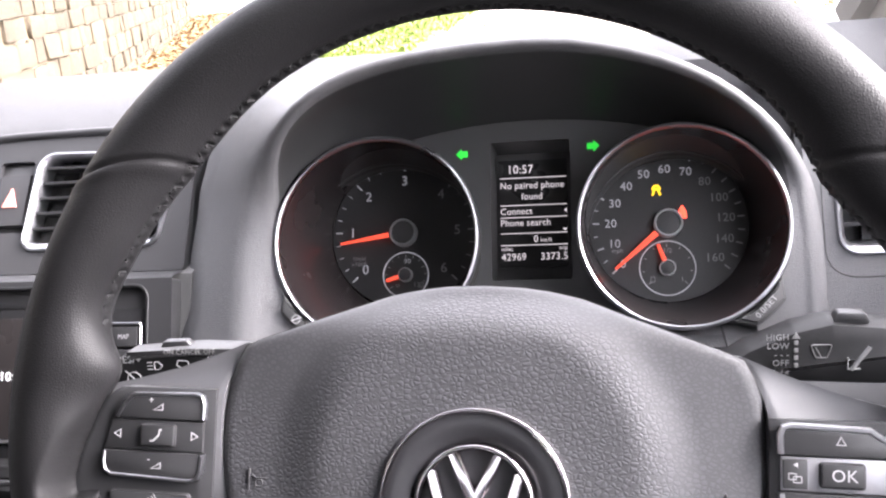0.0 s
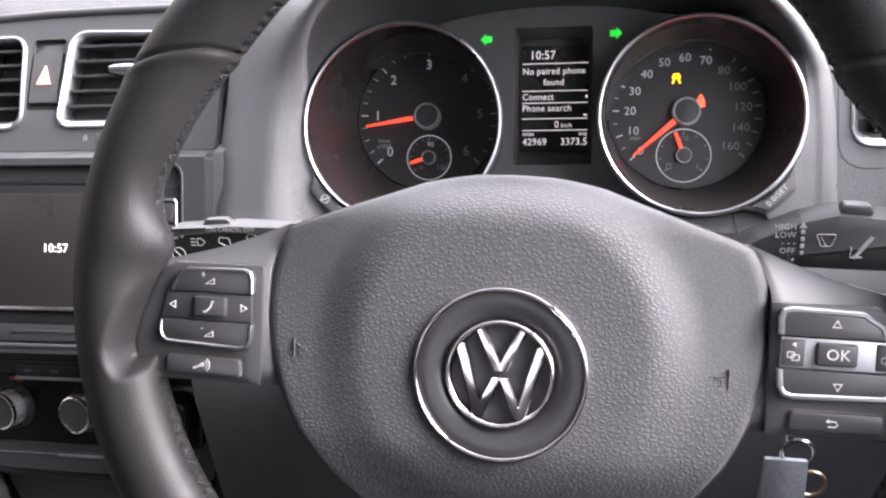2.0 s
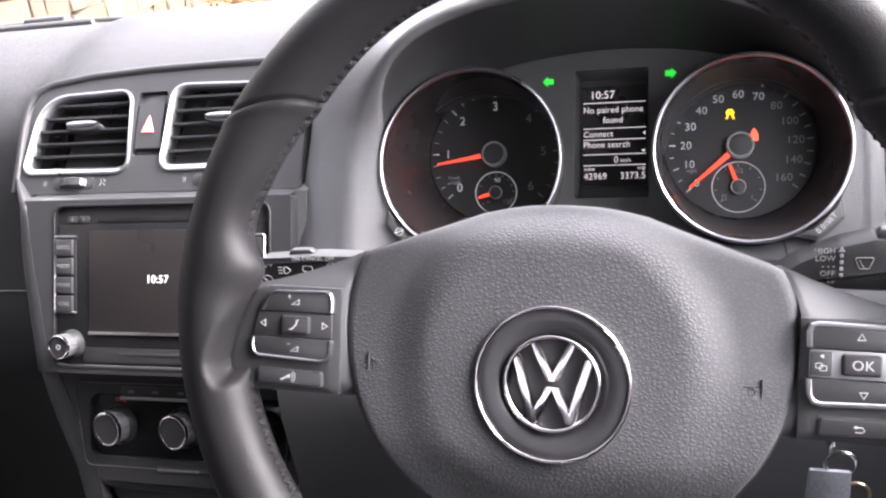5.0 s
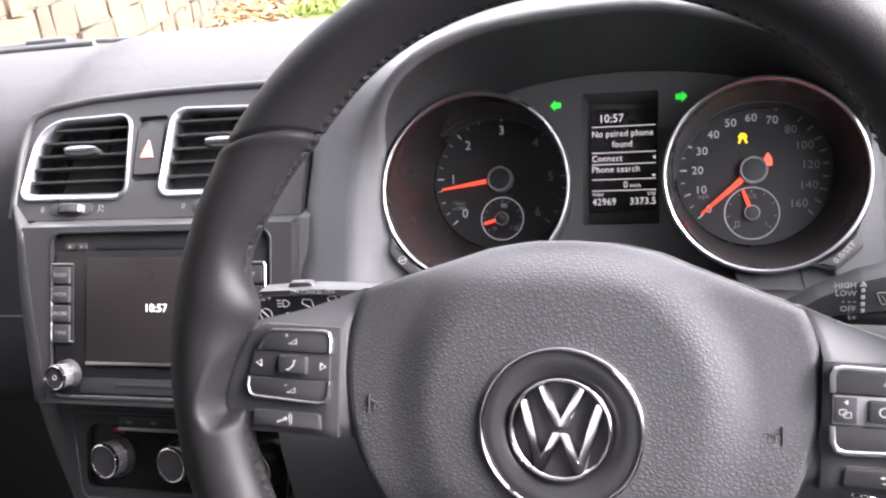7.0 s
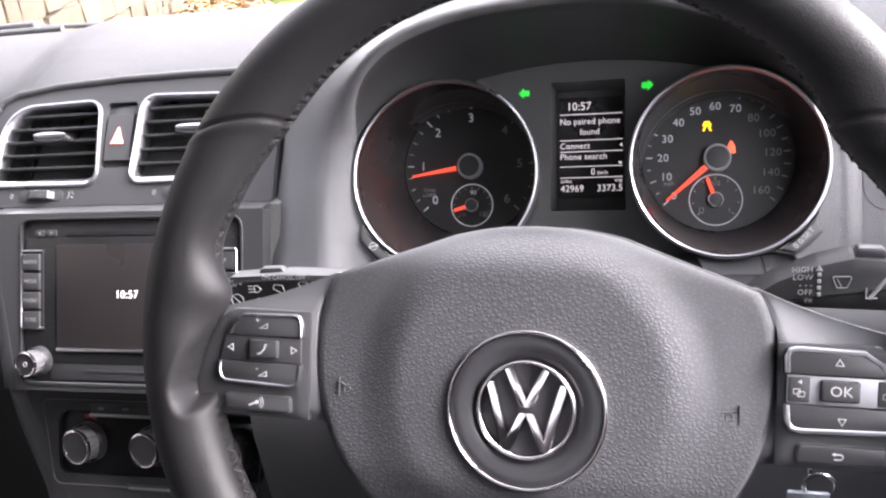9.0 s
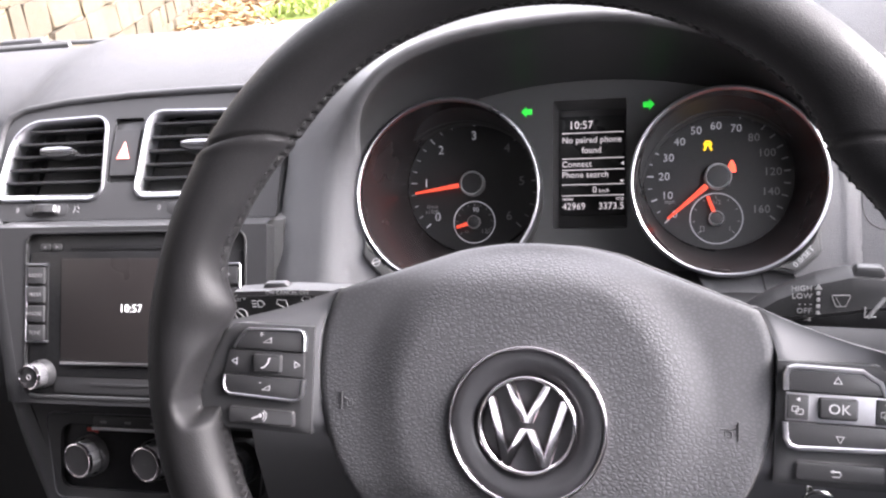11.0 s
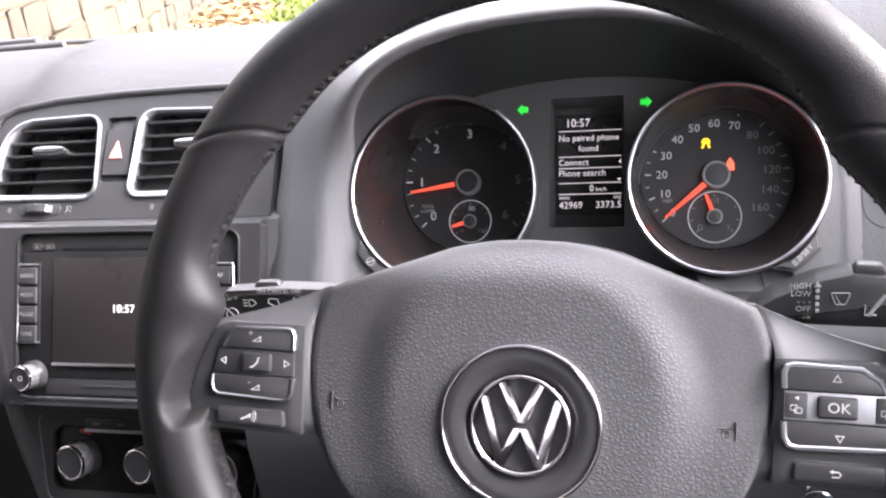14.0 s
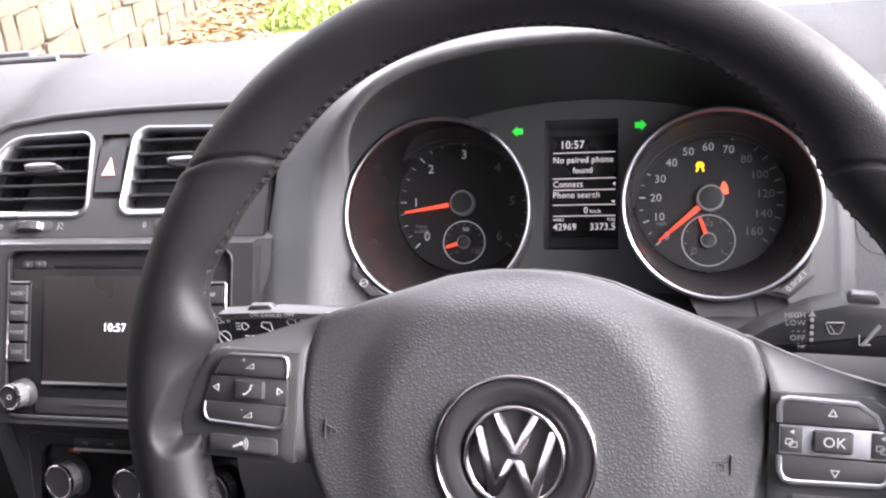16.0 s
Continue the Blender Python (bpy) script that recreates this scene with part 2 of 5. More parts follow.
def qround(pts, radii, n=5):
    """A polygon with rounded corners (one radius a corner)."""
    out, pts = [], [Vector(p) for p in pts]
    for i, p in enumerate(pts):
        r = radii[i] if isinstance(radii, (list, tuple)) else radii
        a, b = (pts[i - 1] - p).normalized(), (pts[(i + 1) % len(pts)] - p).normalized()
        if r <= 0:
            out.append(tuple(p))
            continue
        half = math.acos(max(-1, min(1, a.dot(b)))) / 2
        d = r / math.tan(half)
        s, e = p + a * d, p + b * d
        for k in range(n + 1):
            t = k / n
            q = (1 - t) ** 2 * s + 2 * t * (1 - t) * (p * 0.82 + (s + e) * 0.09) + t * t * e
            out.append(tuple(q))
    return out


def holed(outer, holes, z0, z1, bevel=0.001):
    """A plate with openings that go right through it."""
    bm = bmesh.new()
    edges = []
    for pts in [ccw(list(outer))] + [ccw(list(h)) for h in holes]:
        vs = [bm.verts.new((x, y, z1)) for x, y in pts]
        loop = [bm.edges.new((vs[i], vs[(i + 1) % len(vs)])) for i in range(len(vs))]
        edges += loop
        low = [bm.verts.new((x, y, z0)) for x, y in pts]
        for i in range(len(vs)):
            j = (i + 1) % len(vs)
            bm.faces.new((vs[i], vs[j], low[j], low[i]))
    bmesh.ops.triangle_fill(bm, edges=edges, use_beauty=True, normal=(0, 0, 1))
    return bm


def ngon(cx, cy, r, n=24, a0=0.0):
    return [(cx + r * math.cos(a0 + 2 * math.pi * i / n), cy + r * math.sin(a0 + 2 * math.pi * i / n)) for i in range(n)]


# ==== outside: sloping ground, stone wall, verge ====
def rise(x, y):
    return 0.25 * smoothstep((y - 14.0) / 12.0)


def sheet(x0, x1, y0, y1, nx, ny, lift=0.0, wob=0.0, ramp=0.0):
    """Ground that follows the rise; its near and outer edges may ramp down into the drive."""
    bm = bmesh.new()
    down = lambda x, y: 1 - smoothstep(min(y - y0, x - x0, x1 - x) / ramp) if ramp else 0.0
    v = [[bm.verts.new((x, y, rise(x, y) + (lift + wob * noise.noise((x * 1.3, y * 1.3, 0))) * (1 - down(x, y)) - 0.03 * down(x, y))) for x in np.linspace(x0, x1, nx)] for y in np.linspace(y0, y1, ny)]
    for a, b in zip(v, v[1:]):
        for i in range(nx - 1):
            bm.faces.new((a[i], a[i + 1], b[i + 1], b[i]))
    return bm


CONCRETE = mat("pale_concrete", (0.42, 0.4, 0.37), 0.85, grain=0.004, size=30, vary=0.15, stain=0.7)
GRASS = mat("mown_grass", (0.14, 0.19, 0.035), 0.9, grain=0.01, size=40, vary=0.35, stain=3)
BLADE = mat("grass_blades", (0.16, 0.21, 0.04), 0.7, vary=0.4, size=20, stain=2)
LEAF = mat("fallen_leaves", (0.19, 0.115, 0.05), 0.8, vary=0.5, size=30, stain=5)
MORTAR = mat("wall_mortar", (0.10, 0.079, 0.050), 0.95, grain=0.004, size=80, vary=0.25, stain=2)
STONE = mat("buff_sandstone", (0.058, 0.045, 0.028), 0.9, grain=0.006, size=40, vary=0.35, stain=5)
nt = STONE.node_tree
info, tone = nt.nodes.new("ShaderNodeObjectInfo"), nt.nodes.new("ShaderNodeMixRGB")
tone.blend_type = "MULTIPLY"
tone.inputs[0].default_value = 1.0
shade = nt.nodes.new("ShaderNodeValToRGB")
shade.color_ramp.elements[0].color, shade.color_ramp.elements[1].color = (0.72, 0.68, 0.62, 1), (1.15, 1.12, 1.02, 1)
nt.links.new(info.outputs["Random"], shade.inputs[0])
old = nt.nodes["Principled BSDF"].inputs["Base Color"].links[0].from_socket
nt.links.new(old, tone.inputs[1]), nt.links.new(shade.outputs[0], tone.inputs[2])
nt.links.new(tone.outputs[0], nt.nodes["Principled BSDF"].inputs["Base Color"])

solid("ground", sheet(-400, 400, -400, 400, 3, 2), CONCRETE, "pale concrete ground sloping up ahead of the car", "ground", "structure").location.z = -0.6
solid("driveway", sheet(-40, 40, -30, 60, 41, 91, 0.0, 0.01), CONCRETE, "pale concrete drive rising gently towards a stone wall", "driveway", "structure")
def verge(x, y):
    """Shears the verge so that its edge runs beside the wall."""
    edge = -4.55 - 0.366 * (y - 9.6)
    return edge + (x + 8.2) / 6.2 * (-1.9 - edge)


lawn = sheet(-8.2, -2.0, 8.4, 30, 60, 140, 0.04, 0.05, 0.8)
for v in lawn.verts:
    v.co.x = verge(v.co.x, v.co.y)
solid("grass_verge", lawn, GRASS, "bright green grass verge beside the drive", "grass", "structure")

WALL_A, WALL_B = Vector((-2.35, 1.15, 0)), Vector((-10.2, 22.6, 0))


def stone_wall():
    along = (WALL_B - WALL_A)
    length, yaw = along.length, math.degrees(math.atan2(along.y, along.x))
    w = thing("stone_wall", pose(WALL_A.x, WALL_A.y, 0.0, 0, 0, yaw), "buff sandstone retaining wall of rough coursed blocks", "wall", kind="structure")
    part("core", box(0, length, 0.036, 0.5, -0.2, 2.3), MORTAR, w, "recessed mortar core")
    shapes = []
    for k in range(6):
        bm = bmesh.new()
        bmesh.ops.create_cube(bm, size=1)
        bmesh.ops.bevel(bm, geom=bm.edges[:], offset=0.09, segments=1, affect="EDGES")
        for v in bm.verts:
            v.co += 0.07 * Vector((random.uniform(-1, 1), random.uniform(-1, 1), random.uniform(-1, 1)))
        shapes.append(mesh_of(bm, "stone", 50))
        shapes[-1].materials.append(STONE)
    z = 0.0
    while z < 1.9:
        h = random.uniform(0.15, 0.25)
        x = random.uniform(0, 0.2)
        while x < length - 0.1:
            wd = random.uniform(0.16, 0.62)
            ob = new("stone", random.choice(shapes))
            ob.parent = w
            ob.matrix_local = pose(x + wd / 2, 0.06 + random.uniform(-0.02, 0.02), z + h / 2, 0, random.uniform(-2.5, 2.5), 0) @ Matrix.Diagonal((wd - 0.004, 0.10, h - 0.004, 1))
            x += wd
        z += h


def scatter(name, material, label, category, spots, count, size, flat, seed, kind="stuff"):
    """Many small leaves or blades over the given patches (x0, x1, y0, y1, z0, z1)."""
    rnd = random.Random(seed)
    bm = bmesh.new()
    for _ in range(count):
        x0, x1, y0, y1, z0, z1 = rnd.choice(spots)
        x, y = rnd.uniform(x0, x1), rnd.uniform(y0, y1)
        s = size * rnd.uniform(0.6, 1.4)
        m = Matrix.Translation((x, y, rise(x, y) + rnd.uniform(z0, z1))) @ Euler((rnd.uniform(-1, 1) * (0.5 if flat else 2), rnd.uniform(-1, 1) * (0.5 if flat else 2), rnd.uniform(0, 6.3))).to_matrix().to_4x4()
        q = [m @ Vector(p) for p in ((-s, 0, 0), (0, -0.5 * s, 0.1 * s), (s, 0, 0), (0, 0.5 * s, 0.12 * s))]
        bm.faces.new([bm.verts.new(p) for p in q])
    return solid(name, bm, material, label, category, kind)


stone_wall()
# unseen dark wall, added to hold back light from the passenger side
solid("shade_wall", box(-2.75, -2.35, -6.0, 1.1, -0.2, 2.3, 0.02), mat("dark_shade_wall", (0.05, 0.046, 0.04), 0.9, grain=0.003, size=60, vary=0.25, stain=1.5), "unseen plain wall added to block light from the passenger side", "wall", "structure")
at = lambda s, off: WALL_A + (WALL_B - WALL_A) * s + Vector((0.94, 0.34, 0)) * off
spots = [(at(s, 0.5).x - 0.5, at(s, 0.5).x + 0.5, at(s, 0.5).y - 0.5, at(s, 0.45).y + 0.5, 0.01, 0.09) for s in np.linspace(0.2, 1, 22)]
scatter("leaf_litter", LEAF, "orange brown fallen leaves along the foot of the wall", "leaves", spots + [(-1.8, 4, 12.6, 15, 0.02, 0.1)], 6500, 0.06, True, 3)
scatter("grass_blades", BLADE, "short bright grass blades on the verge", "grass", [(-4.3, -2.2, 8.8, 10.5, 0.06, 0.12), (-4.9, -2.2, 10.5, 12.5, 0.06, 0.12), (-5.6, -2.2, 12.5, 17, 0.06, 0.12)], 9000, 0.045, False, 4)

# ==== the cabin that closes the place: roof, pillars, doors, rear ====
cabin = thing("cabin_shell", Matrix.Identity(4), "grey lined car cabin with open window apertures", "car body", kind="structure")
rf = loft([[(x, y, 1.42 - 0.05 * abs(x + 0.37) ** 2) for x in np.linspace(-1.05, 0.32, 9)] for y in (-1.5, -0.9, -0.2, 0.02)], False)
part("roof", rf, CLOTH, cabin, "pale grey headlining")
for x in (-1.06, 0.33):
    # left door and roof rail stand taller, narrowing that window to cut its light
    part("door", box(x, x + 0.03, -1.5, 0.85, 0.25, 1.10 if x < 0 else 0.95, 0.008), TRIM, cabin, "dark grey door trim")
    part("pillar", tube([(x + 0.015, 0.8, 0.98), (x + 0.03, 0.4, 1.22), (x + 0.05, 0.02, 1.40)], 0.035, 8), CLOTH, cabin, "grey windscreen pillar")
    part("centre_pillar", box(x, x + 0.03, -0.55, -0.42, 0.90, 1.4, 0.01), CLOTH, cabin)
    part("roof_rail", box(x, x + 0.03, -1.5, 0.04, 1.33 if x > 0 else 1.26, 1.42, 0.01), CLOTH, cabin)
    part("rear_quarter", box(x, x + 0.03, -1.5, -0.55, 0.90, 1.32, 0.01), SEAT, cabin)
# added out of view to shade the right end of the dash
part("side_light_block", box(0.332, 0.36, 0.08, 0.80, 0.97, 1.065, 0.008), TRIM, cabin, "unseen dark corner panel by the door mirror, added to shade the dash")
part("rear_wall", box(-1.06, 0.36, -1.53, -1.5, 0.25, 1.235, 0.005), SEAT, cabin)
for x, x1 in ((-1.06, -0.45), (-0.03, 0.36)):
    part("rear_pillar", box(x, x1, -1.53, -1.5, 1.235, 1.33, 0.005), CLOTH, cabin)
part("rear_header", box(-1.06, 0.36, -1.53, -1.5, 1.33, 1.44, 0.005), CLOTH, cabin)
part("floor_carpet", box(-1.06, 0.36, -1.5, 0.85, 0.2, 0.25, 0.004), BLACK, cabin, "black floor carpet")
part("bulkhead", box(-1.06, 0.36, 0.58, 0.60, 0.25, 0.955, 0.004), BLACK, cabin)

# ==== dashboard ====
# profile of the passenger side and of the middle, from the lower edge up over the top to the windscreen
PASS = [(0.50, 0.58), (0.42, 0.60), (0.368, 0.66), (0.360, 0.735), (0.362, 0.83), (0.356, 0.905), (0.375, 0.946), (0.42, 0.970), (0.47, 0.983), (0.515, 0.990), (0.535, 0.988), (0.56, 0.95)]
MIDL = [(0.50, 0.66), (0.48, 0.69), (0.46, 0.74), (0.44, 0.80), (0.40, 0.88), (0.33, 0.955), (0.3225, 0.9655), (0.328, 0.971), (0.42, 0.985), (0.515, 0.998), (0.535, 0.996), (0.56, 0.955)]


def dash_profile(x):
    k = smoothstep((x + 0.56) / 0.06)
    left = 0.03 * smoothstep((-0.44 - x) / 0.1)
    back = smoothstep((x + 0.20) / 0.03) * (1 - smoothstep((x - 0.160) / 0.02))
    rows = [(a[0] * (1 - k) + b[0] * k, a[1] * (1 - k) + b[1] * k - (left * k if i in (5, 6, 7) else 0)) for i, (a, b) in enumerate(zip(PASS, MIDL))]
    return [(x, y + back * max(0.0, 0.412 + 0.002 * i - y), z) for i, (y, z) in enumerate(rows)]


dashboard = thing("dashboard", Matrix.Identity(4), "dark grey grained dashboard, its top bleached by daylight", "dashboard")
part("upper_pad", loft([dash_profile(x) for x in np.linspace(-1.03, 0.33, 90)], False), DASH_TOP, dashboard, "soft grained dash top", 60)

part("windscreen_seal", tube([(x, 0.537 - 0.03 * ((x + 0.37) / 0.7) ** 2, 0.9915) for x in np.linspace(-1.03, -0.58, 12)], 0.0035, 8), BLACK, dashboard, "black seal at the foot of the windscreen")
wiper = thing("windscreen_wiper", pose(-0.70, 0.60, 0.982, 0, 0, 4), "dark wiper arm parked at the foot of the windscreen", "wiper")
part("blade", tube([(-0.25, 0.03, 0.0), (0.0, 0.01, 0.004), (0.12, 0.0, 0.0)], 0.0028, 8), BLACK, wiper)
part("arm", slab(rrect(-0.02, -0.008, 0.04, 0.008, 0.006), 0.0, 0.011, 0.004), TRIM, wiper, "bluish grey arm knuckle")

# instrument hood: an arch with a rounded lip round the cluster
CLUSTER = pose(0.0003, 0.3183, 0.8883, 63, 0, 0)
L_C, R_C = (-0.0921, -0.0005), (0.0924, -0.0005)
L_RING, R_RING, RING_H = (-0.0965, -0.0155, 0.0662), (0.0963, -0.0132, 0.0625), 0.07
FACIA_H = 0.02


def hood_path():
    pts = [(-0.168, -0.125 + 0.026 * i) for i in range(5)]
    for i in range(29):
        a = math.pi - math.pi * i / 28
        c, s = math.cos(a), math.sin(a)
        q = 0.96 + 0.16 * smoothstep(c / 0.4) - 0.08 * smoothstep(-c / 0.4)
        pts.append((0.166 * math.copysign(abs(c) ** q, c), 0.005 + HOOD_B * abs(s) ** q))
    return pts + [(0.168, -0.021 - 0.026 * i) for i in range(5)]


HOOD_B, HOOD_SIDE, HOOD_TOP = 0.0775, 0.072, 0.131
SIDE = [(-0.001, -0.0035), (0.005, -0.0015), (0.011, 0.001), (0.018, 0.0012), (0.026, -0.003), (0.036, -0.0095), (0.050, -0.017), (0.066, -0.025), (0.0705, -0.036), (0.0715, -0.2)]
RIGHT = [(-0.002, -0.007), (0.000, -0.0062), (0.0015, -0.0062), (0.003, -0.0066), (0.005, -0.0074), (0.0065, -0.0082), (0.0078, -0.0092), (0.009, -0.0102), (0.0105, -0.0114), (0.012, -0.03)]
TOP = [(0.0, -0.004), (0.0006, -0.001), (0.0014, 0.001), (0.0035, 0.002), (0.006, 0.0005), (0.01, -0.012), (0.015, -0.04), (0.018, -0.08), (0.019, -0.12), (0.01, -0.24)]


def facia_arc(x):
    return 0.0722 - 1.37 * (x - 0.002) ** 2


def lining_foot(x, v):
    """Where the lining ends: at the gauge rings on the flanks, on the facia between them."""
    ring = L_RING if x < 0 else R_RING
    d = Vector((x - ring[0], v - ring[1])).normalized() * (ring[2] + 0.0026)
    at_ring, at_facia = Vector((ring[0] + d.x, ring[1] + d.y, RING_H - 0.0045)), Vector((x * 0.97, facia_arc(x * 0.97), FACIA_H + 0.002))
    return at_facia.lerp(at_ring, smoothstep((abs(x) - 0.085) / 0.05))


def hood_rings():
    path = hood_path()
    rings = []
    for k in range(len(SIDE)):
        ring = []
        for i, (x, v) in enumerate(path):
            a, b = Vector(path[max(i - 1, 0)]), Vector(path[min(i + 1, len(path) - 1)])
            d = (b - a).normalized()
            w = smoothstep(v / 0.0825)
            flank = SIDE[k] if x < 0 else RIGHT[k]
            e = w if x > 0 else smoothstep((v + 0.005) / 0.07) if k < 4 else smoothstep((v - 0.045 + 0.010 * max(0, 7 - k)) / 0.038)
            o = flank[0] * (1 - e) + TOP[k][0] * e
            h = HOOD_SIDE * (1 - w) + HOOD_TOP * w + flank[1] * (1 - e) + TOP[k][1] * e
            h -= (0.14 * (v + 0.03) + 0.03 * w) * min(1.0, max(0.0, o) / 0.06) * (1 - e)
            ring.append((x - d.y * o, v + d.x * o, h))
        rings.append(ring)
    under, over = [], []
    for i, (x, v) in enumerate(path):
        foot, lip, w = lining_foot(x, v), Vector(rings[0][i]), smoothstep(v / 0.0825)
        a, b = Vector(path[max(i - 1, 0)]), Vector(path[min(i + 1, len(path) - 1)])
        d = (b - a).normalized()
        knee = foot.lerp(lip, 0.55) + Vector((-d.y, d.x, 0)) * 0.010 * w
        seam = 0.94 * smoothstep((v + 0.012) / 0.062)
        curve = lambda t: (1 - t) ** 2 * foot + 2 * t * (1 - t) * knee + t * t * lip
        under.append([curve(seam * k / 8) for k in range(9)])
        over.append([curve(seam + (1 - seam) * k / 6) for k in range(7)])
    low, high = [[[c[k] for c in cols] for k in range(len(cols[0]))] for cols in (under, over)]
    return high[:-1] + rings, low


rings, inner = hood_rings()
hood = part("instrument_hood", loft(rings, False), DASH, dashboard, "grained hood over the instruments", 60)
hood.matrix_local = CLUSTER
# black lining covers only the upper arch, standing in for shade under the hood
span = [i for i, (x, v) in enumerate(hood_path()) if v > -0.014]
part("hood_lining", loft([ring[span[0]:span[-1] + 1] for ring in inner], False), LINING, dashboard, "inside of the hood, satin black standing in for shade", 60).matrix_local = CLUSTER

# sill under each gauge, and its seam
for ring, a0, a1 in ((L_RING, 208, 280), (R_RING, 246, 332)):
    taper = lambda a: smoothstep((280 - a) / 30) if ring is L_RING else smoothstep((a - 246) / 30)
    rows = [[(ring[0] + (ring[2] + d * taper(a)) * math.cos(radians(a)), ring[1] + (ring[2] + d * taper(a)) * math.sin(radians(a)), h) for a in np.linspace(a0, a1, 44)] for d, h in ((0.0005, 0.0560), (0.006, 0.0585), (0.016, 0.0605), (0.032, 0.0620))]
    part("gauge_sill", loft(rows, False), DASH, dashboard, "grained sill under the gauge", 60).matrix_local = CLUSTER
part("sill_seam", tube([(0.1170, -0.0745, 0.0583), (0.1195, -0.086, 0.0607), (0.1215, -0.098, 0.0622)], 0.0007, 6), LINING, dashboard).matrix_local = CLUSTER

# driver's right: the panel that holds the outer vent
RV = pose(0.0003, 0.3183 - 0.060 * 0.891, 0.8883 + 0.060 * 0.454, 63, 0, 0)
rv_hole = qround([(0.1865, 0.045), (0.1865, -0.034), (0.29, -0.034), (0.29, 0.045)], [0.012, 0.012, 0.012, 0.012])
outer_panel = part("outer_panel", holed([(0.170, 0.07), (0.170, -0.13), (0.33, -0.13), (0.33, 0.07)], [rv_hole], -0.02, 0.0), DASH, dashboard)
outer_panel.matrix_local = RV
part("vent_seam", band(qround([(0.179, 0.056), (0.179, -0.0475), (0.31, -0.0475), (0.31, 0.056)], 0.016), 0.0009, -0.002, 0.0004), BLACK, outer_panel)

knee = loft([[(x, y, z) for x in np.linspace(-0.236, 0.33, 12)] for y, z in ((0.36, 0.83), (0.20, 0.822), (0.172, 0.81), (0.162, 0.79), (0.158, 0.74), (0.17, 0.62), (0.2, 0.5))], False)
part("knee_panel", knee, SATIN, dashboard, "dark knee panel below the column", 50)
part("column_shroud", slab(qround([(-0.075, 0.76), (0.088, 0.76), (0.10, 0.79), (0.085, 0.832), (-0.075, 0.832), (-0.09, 0.79)], 0.012), 0, 0.18, 0.01), BLACK, dashboard, "black steering column shroud").matrix_local = pose(0, 0.27, 0, 90, 0, 0)
lip = loft([[(x, y, z) for x in np.linspace(-0.232, 0.33, 16)] for y, z in ((0.34, 0.828), (0.232, 0.838), (0.214, 0.837), (0.19, 0.83), (0.172, 0.818), (0.168, 0.80))], False)
part("lower_trim", lip, TRIM, dashboard, "grained panel below the gauges", 60)

part("glovebox_seam", tube([(x, 0.3605, 0.744) for x in (-1.03, -0.8, -0.565)], 0.0016, 6), BLACK, dashboard, "dark seam of the glovebox lid")

# ==== steering wheel ====
WHEEL = pose(0, 0, 0.9, 67, 0, 0)
TURN = pose(0, 0, 0, 0, 0, -2.4)
RIM_C, RIM_R, TUBE_R = (0.0024, 0.0078), 0.1738, 0.0166
wheel = thing("steering_wheel", WHEEL @ TURN, "black leather three-spoke steering wheel with grey grained airbag cover", "steering wheel")


PANEL_EDGE = [(-0.14, 0.075), (-0.12, 0.105), (-0.1, 0.126), (-0.08, 0.1405), (-0.06, 0.1510), (-0.045, 0.1562), (-0.034, 0.1585), (-0.0307, 0.1605), (-0.0259, 0.1627), (-0.0205, 0.1638), (-0.015, 0.1630), (-0.0052, 0.1603), (0.0075, 0.1545), (0.013, 0.1510), (0.0172, 0.1440)]


def between(table, x):
    """Straight lines through a short table."""
    for (a, p), (b, q) in zip(table, table[1:]):
        if x <= b:
            return p + (q - p) * (max(x, a) - a) / (b - a)
    return table[-1][1]


